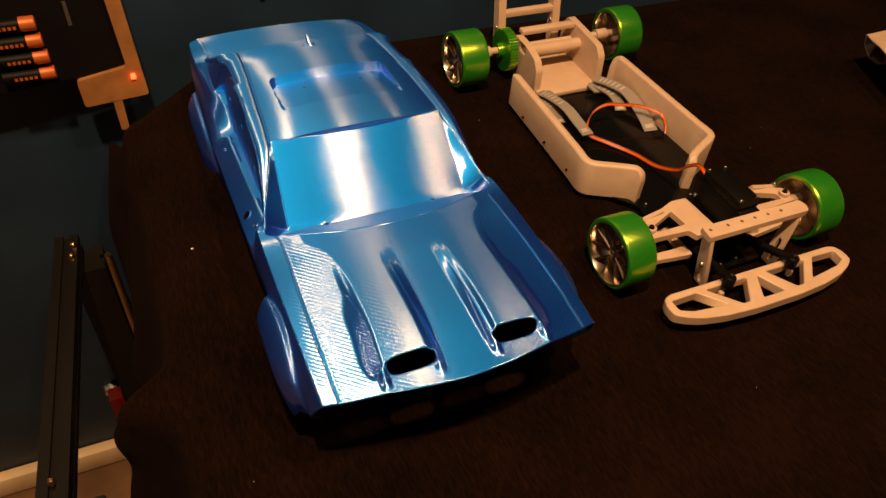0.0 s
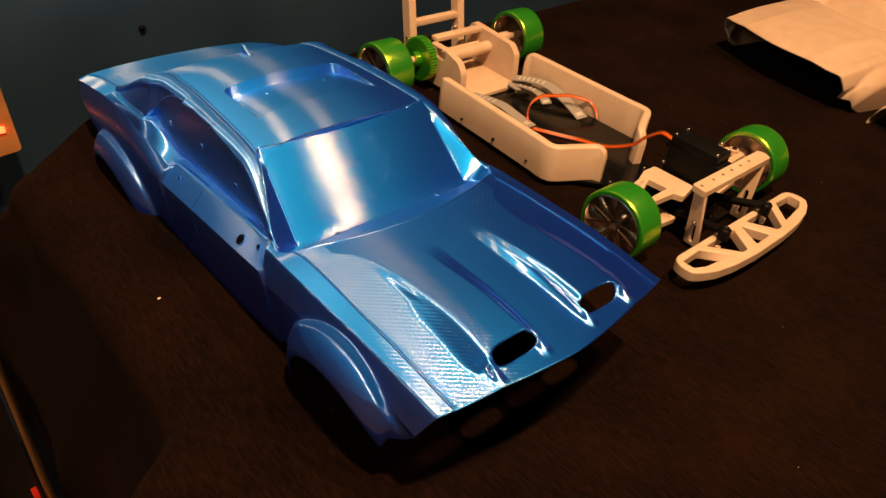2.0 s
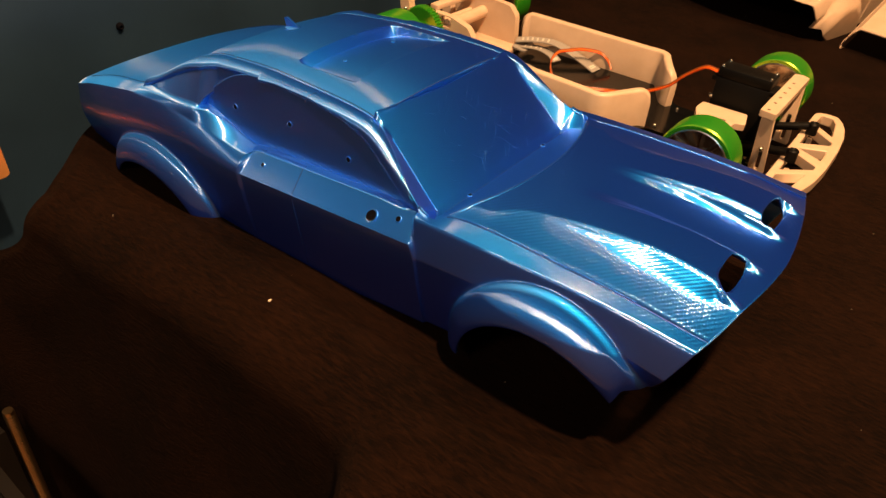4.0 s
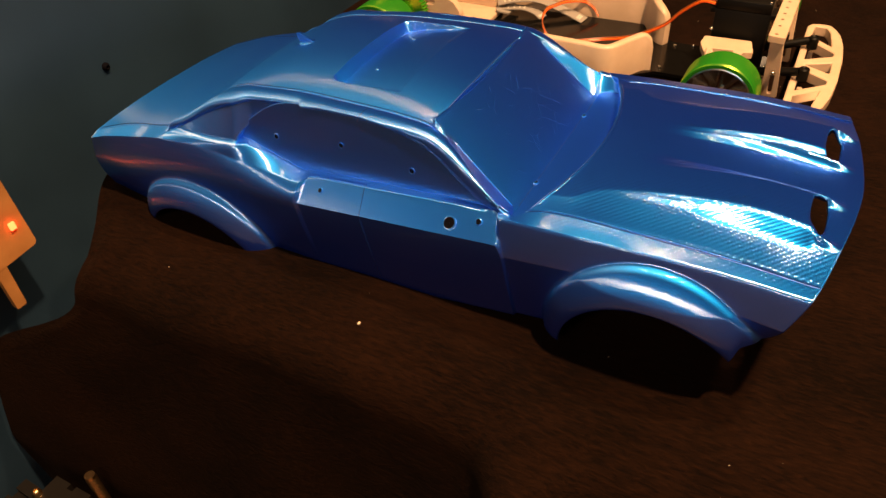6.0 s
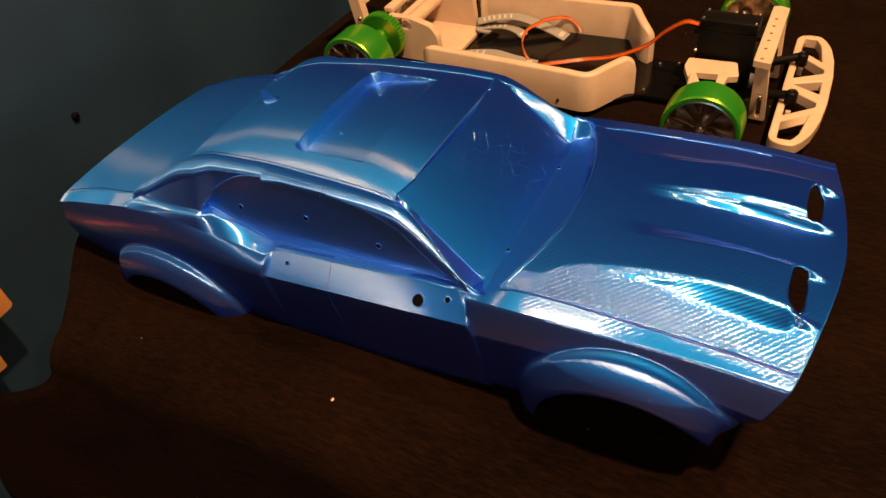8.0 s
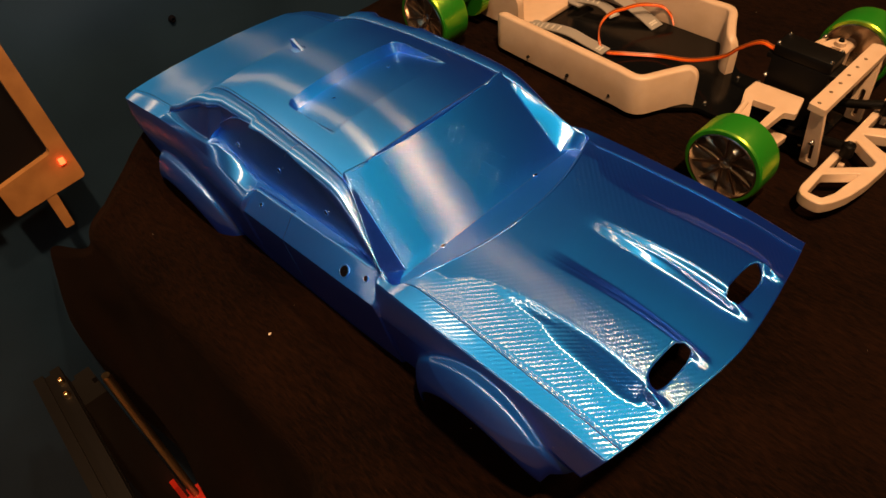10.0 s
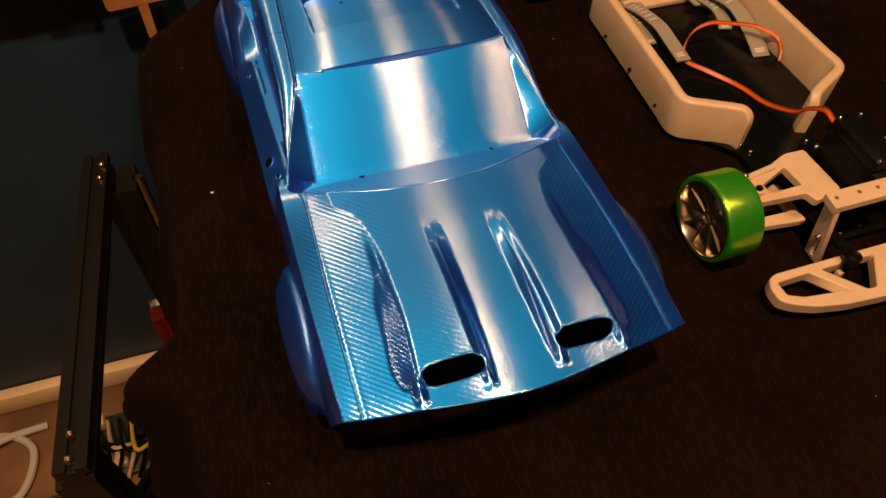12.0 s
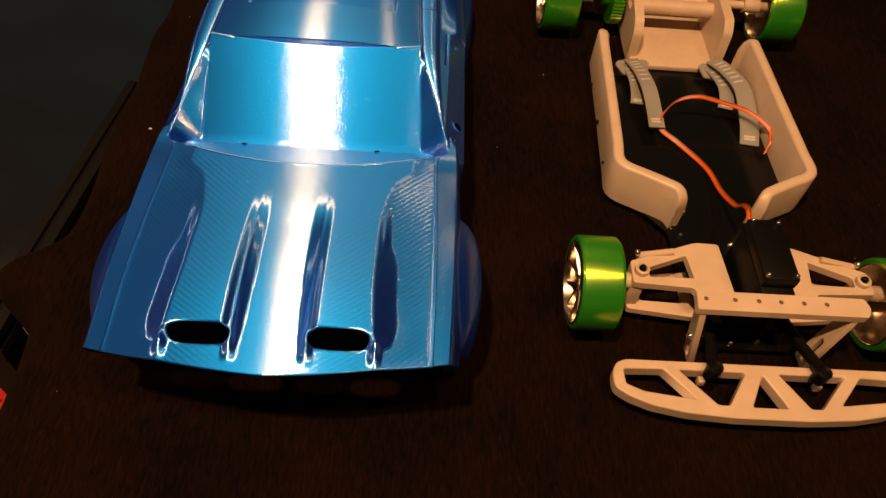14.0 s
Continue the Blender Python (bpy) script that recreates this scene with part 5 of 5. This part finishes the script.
plug = ppart("plug", bm, WIRE_ORANGE, label="orange plug with pale wires")
for k in range(3):
    bm = bmesh.new()
    tube(bm, spline([(-0.457 - 0.001 * k, 0.066 + 0.004 * k, -0.638), (-0.468, 0.062 + 0.008 * k, -0.634 + 0.002 * k), (-0.478 - 0.002 * k, 0.064 + 0.006 * k, -0.640)], 6), 0.0018, 7)
    ppart("wire", bm, PALEWOOD, plug)
bm = bmesh.new()
add_box(bm, (-0.455, 0.040, -0.647), (-0.444, 0.0605, -0.634), 0.002)
ppart("sleeve", bm, WHITE, plug)
for x, y in ((-0.2945, 0.395), (-0.250, 0.36)):
    bm = bmesh.new()
    lathe(bm, [(-0.555, 0.0001), (-0.555, 0.010), (-0.545, 0.013), (-0.533, 0.011), (-0.530, 0.0001)], 20, "Z", Matrix.Translation((x, y, 0)))
    tube(bm, [(x, y, -0.55), (x, y, -0.70)], 0.004)
    ppart("smooth_rod", bm, STEEL, label="steel rod with a bright knob")

# loose electronics on the floor under the frame
board = thing("circuit_board", (-0.435, 0.285, -0.760), "loose circuit board with yellow and white connectors", "circuit board")
bm = bmesh.new()
add_box(bm, (-0.060, -0.05, 0.0), (0.075, 0.06, 0.012), 0.002)
part("board", bm, PCB, board)
for lo, hi, mat, name in (((-0.055, 0.012, 0.012), (-0.02, 0.028, 0.040), YELLOW, "yellow_connector"), ((-0.052, 0.035, 0.012), (0.0, 0.055, 0.036), WHITE, "white_connector"), ((0.005, -0.04, 0.012), (0.03, -0.015, 0.03), WHITE, "white_connector"), ((0.035, 0.0, 0.012), (0.06, 0.04, 0.034), BLACK, "capacitor_block")):
    bm = bmesh.new()
    add_box(bm, lo, hi, 0.003)
    part(name, bm, mat, board)
for k in range(6):
    bm = bmesh.new()
    x = -0.05 + 0.018 * k
    tube(bm, spline([(x, 0.04, 0.03), (x + 0.02, 0.0 - 0.01 * k, 0.075 + 0.006 * (k % 3)), (x + 0.045, -0.03, 0.06), (x + 0.02, -0.06, 0.01)], 8), 0.0032, 7)
    part("cable", bm, (WHITE, BLACK, YELLOW)[k % 3] if k != 2 else BLACK, board)
white_lead = thing("power_lead", (-0.60, 0.30, -0.76), "coiled pale grey power lead lying on the floor", "cable")
bm = bmesh.new()
tube(bm, spline([(-0.06, 0.04, 0.006), (0.0, 0.06, 0.010), (0.05, 0.02, 0.012), (0.03, -0.05, 0.010), (-0.03, -0.05, 0.012), (-0.05, 0.01, 0.018), (0.0, 0.045, 0.020), (0.07, 0.06, 0.008)], 8), 0.006, 8)
part("coil", bm, STRAPINK, white_lead)

# ---- tilted wooden holder with batteries and a red lamp ----
holder = new("battery_holder")
holder.matrix_world = Matrix.Translation((-0.170, 0.383, -0.010)) @ Matrix.Rotation(radians(90), 4, "X")
tagged(holder, "plywood holder with black case and red light against the wall", "battery holder")
# in the holder: x along, y up, z towards the room
bm = bmesh.new()
prism(bm, rounded([(-0.0340, -0.0300), (0.0330, -0.0250), (0.0255, 0.1300), (-0.1400, 0.1300), (-0.1400, 0.1150), (0.0115, 0.1150), (0.0170, 0.0110), (-0.0350, 0.0020)], 0.004, 4), (), -0.003, 0.003)
part("frame", bm, PLY, holder, "warm brown plywood frame")
bm = bmesh.new()
prism(bm, rounded([(-0.0050, -0.066), (0.0035, -0.066), (0.0040, -0.026), (-0.0055, -0.026)], 0.002, 3), (), -0.0025, 0.0025)
part("prop_stick", bm, PLY, holder)
bm = bmesh.new()
prism(bm, rounded([(-0.1900, -0.0100), (-0.0350, 0.0030), (0.0165, 0.0115), (0.0112, 0.1145), (-0.1900, 0.1145)], 0.004, 3), (), -0.012, -0.0035)
part("case", bm, CASE, holder, "matt black plastic case")
bm = bmesh.new()
add_box(bm, (-0.0260, 0.062, -0.0034), (-0.0225, 0.088, -0.0031))
part("faint_print", bm, CASEPRINT, holder)
bm = bmesh.new()
add_box(bm, (0.0188, -0.0032, 0.0030), (0.0238, 0.0032, 0.0055), 0.0008)
part("indicator_lamp", bm, LED, holder, "glowing red indicator lamp")
data = bpy.data.lights.new("indicator_light", "POINT")
data.energy, data.color, data.shadow_soft_size = 0.0022, (1.0, 0.10, 0.02), 0.004
glow = new("indicator_light", data)
glow.matrix_world = holder.matrix_world @ Matrix.Translation((0.0213, 0.0, 0.012))
for k in range(4):
    y = 0.0188 + 0.0182 * k
    bat = new("battery")
    bat.parent = holder
    bat.location = (-0.0505 - 0.001 * k, y, 0.0050)
    bm = bmesh.new()
    lathe(bm, [(0.0, 0.0001), (0.0, 0.0064), (-0.0012, 0.0072), (-0.0140, 0.0072)], 24)
    bmesh.ops.recalc_face_normals(bm, faces=bm.faces)
    part("copper_end", bm, COPPER, bat, "copper-coloured battery end")
    bm = bmesh.new()
    lathe(bm, [(-0.0140, 0.00715), (-0.0480, 0.00715), (-0.0490, 0.0062), (-0.0495, 0.0001)], 24)
    bmesh.ops.recalc_face_normals(bm, faces=bm.faces)
    part("sleeve", bm, BLACK, bat, "black battery sleeve")
    bm = bmesh.new()
    for i in range(5):
        add_box(bm, (-0.0200 - 0.0045 * i, -0.0016, 0.0066), (-0.0172 - 0.0045 * i, 0.0016, 0.00725))
    tagged(part("print_bars", bm, COPPER, bat), kind="stuff")

# lint on the cloth
bm = bmesh.new()
rng = random.Random(4)
for i in range(70):
    x, y = rng.uniform(-0.15, 0.75), rng.uniform(-0.33, 0.33)
    s = rng.uniform(0.00010, 0.0003)
    add_box(bm, (-s, -s * 0.5, 0), (s, s * 0.5, s), 0, Matrix.Translation((x, y, felt_rise(x, y) + 0.0003)) @ Matrix.Rotation(rng.uniform(0, 3), 4, "Z"))
tagged(part("lint", bm, LINT, None, smooth=False), "tiny pale specks of lint on the cloth", "lint", kind="stuff")
bm = bmesh.new()
bmesh.ops.create_icosphere(bm, subdivisions=2, radius=0.0011, matrix=Matrix.Translation((-0.1345, 0.0740, felt_rise(-0.1345, 0.0740) + 0.0006)) @ Matrix.Diagonal((1.2, 0.8, 0.6, 1)))
tagged(part("crumb", bm, LINT, None), "pale crumb lying on the black cloth", "crumb")
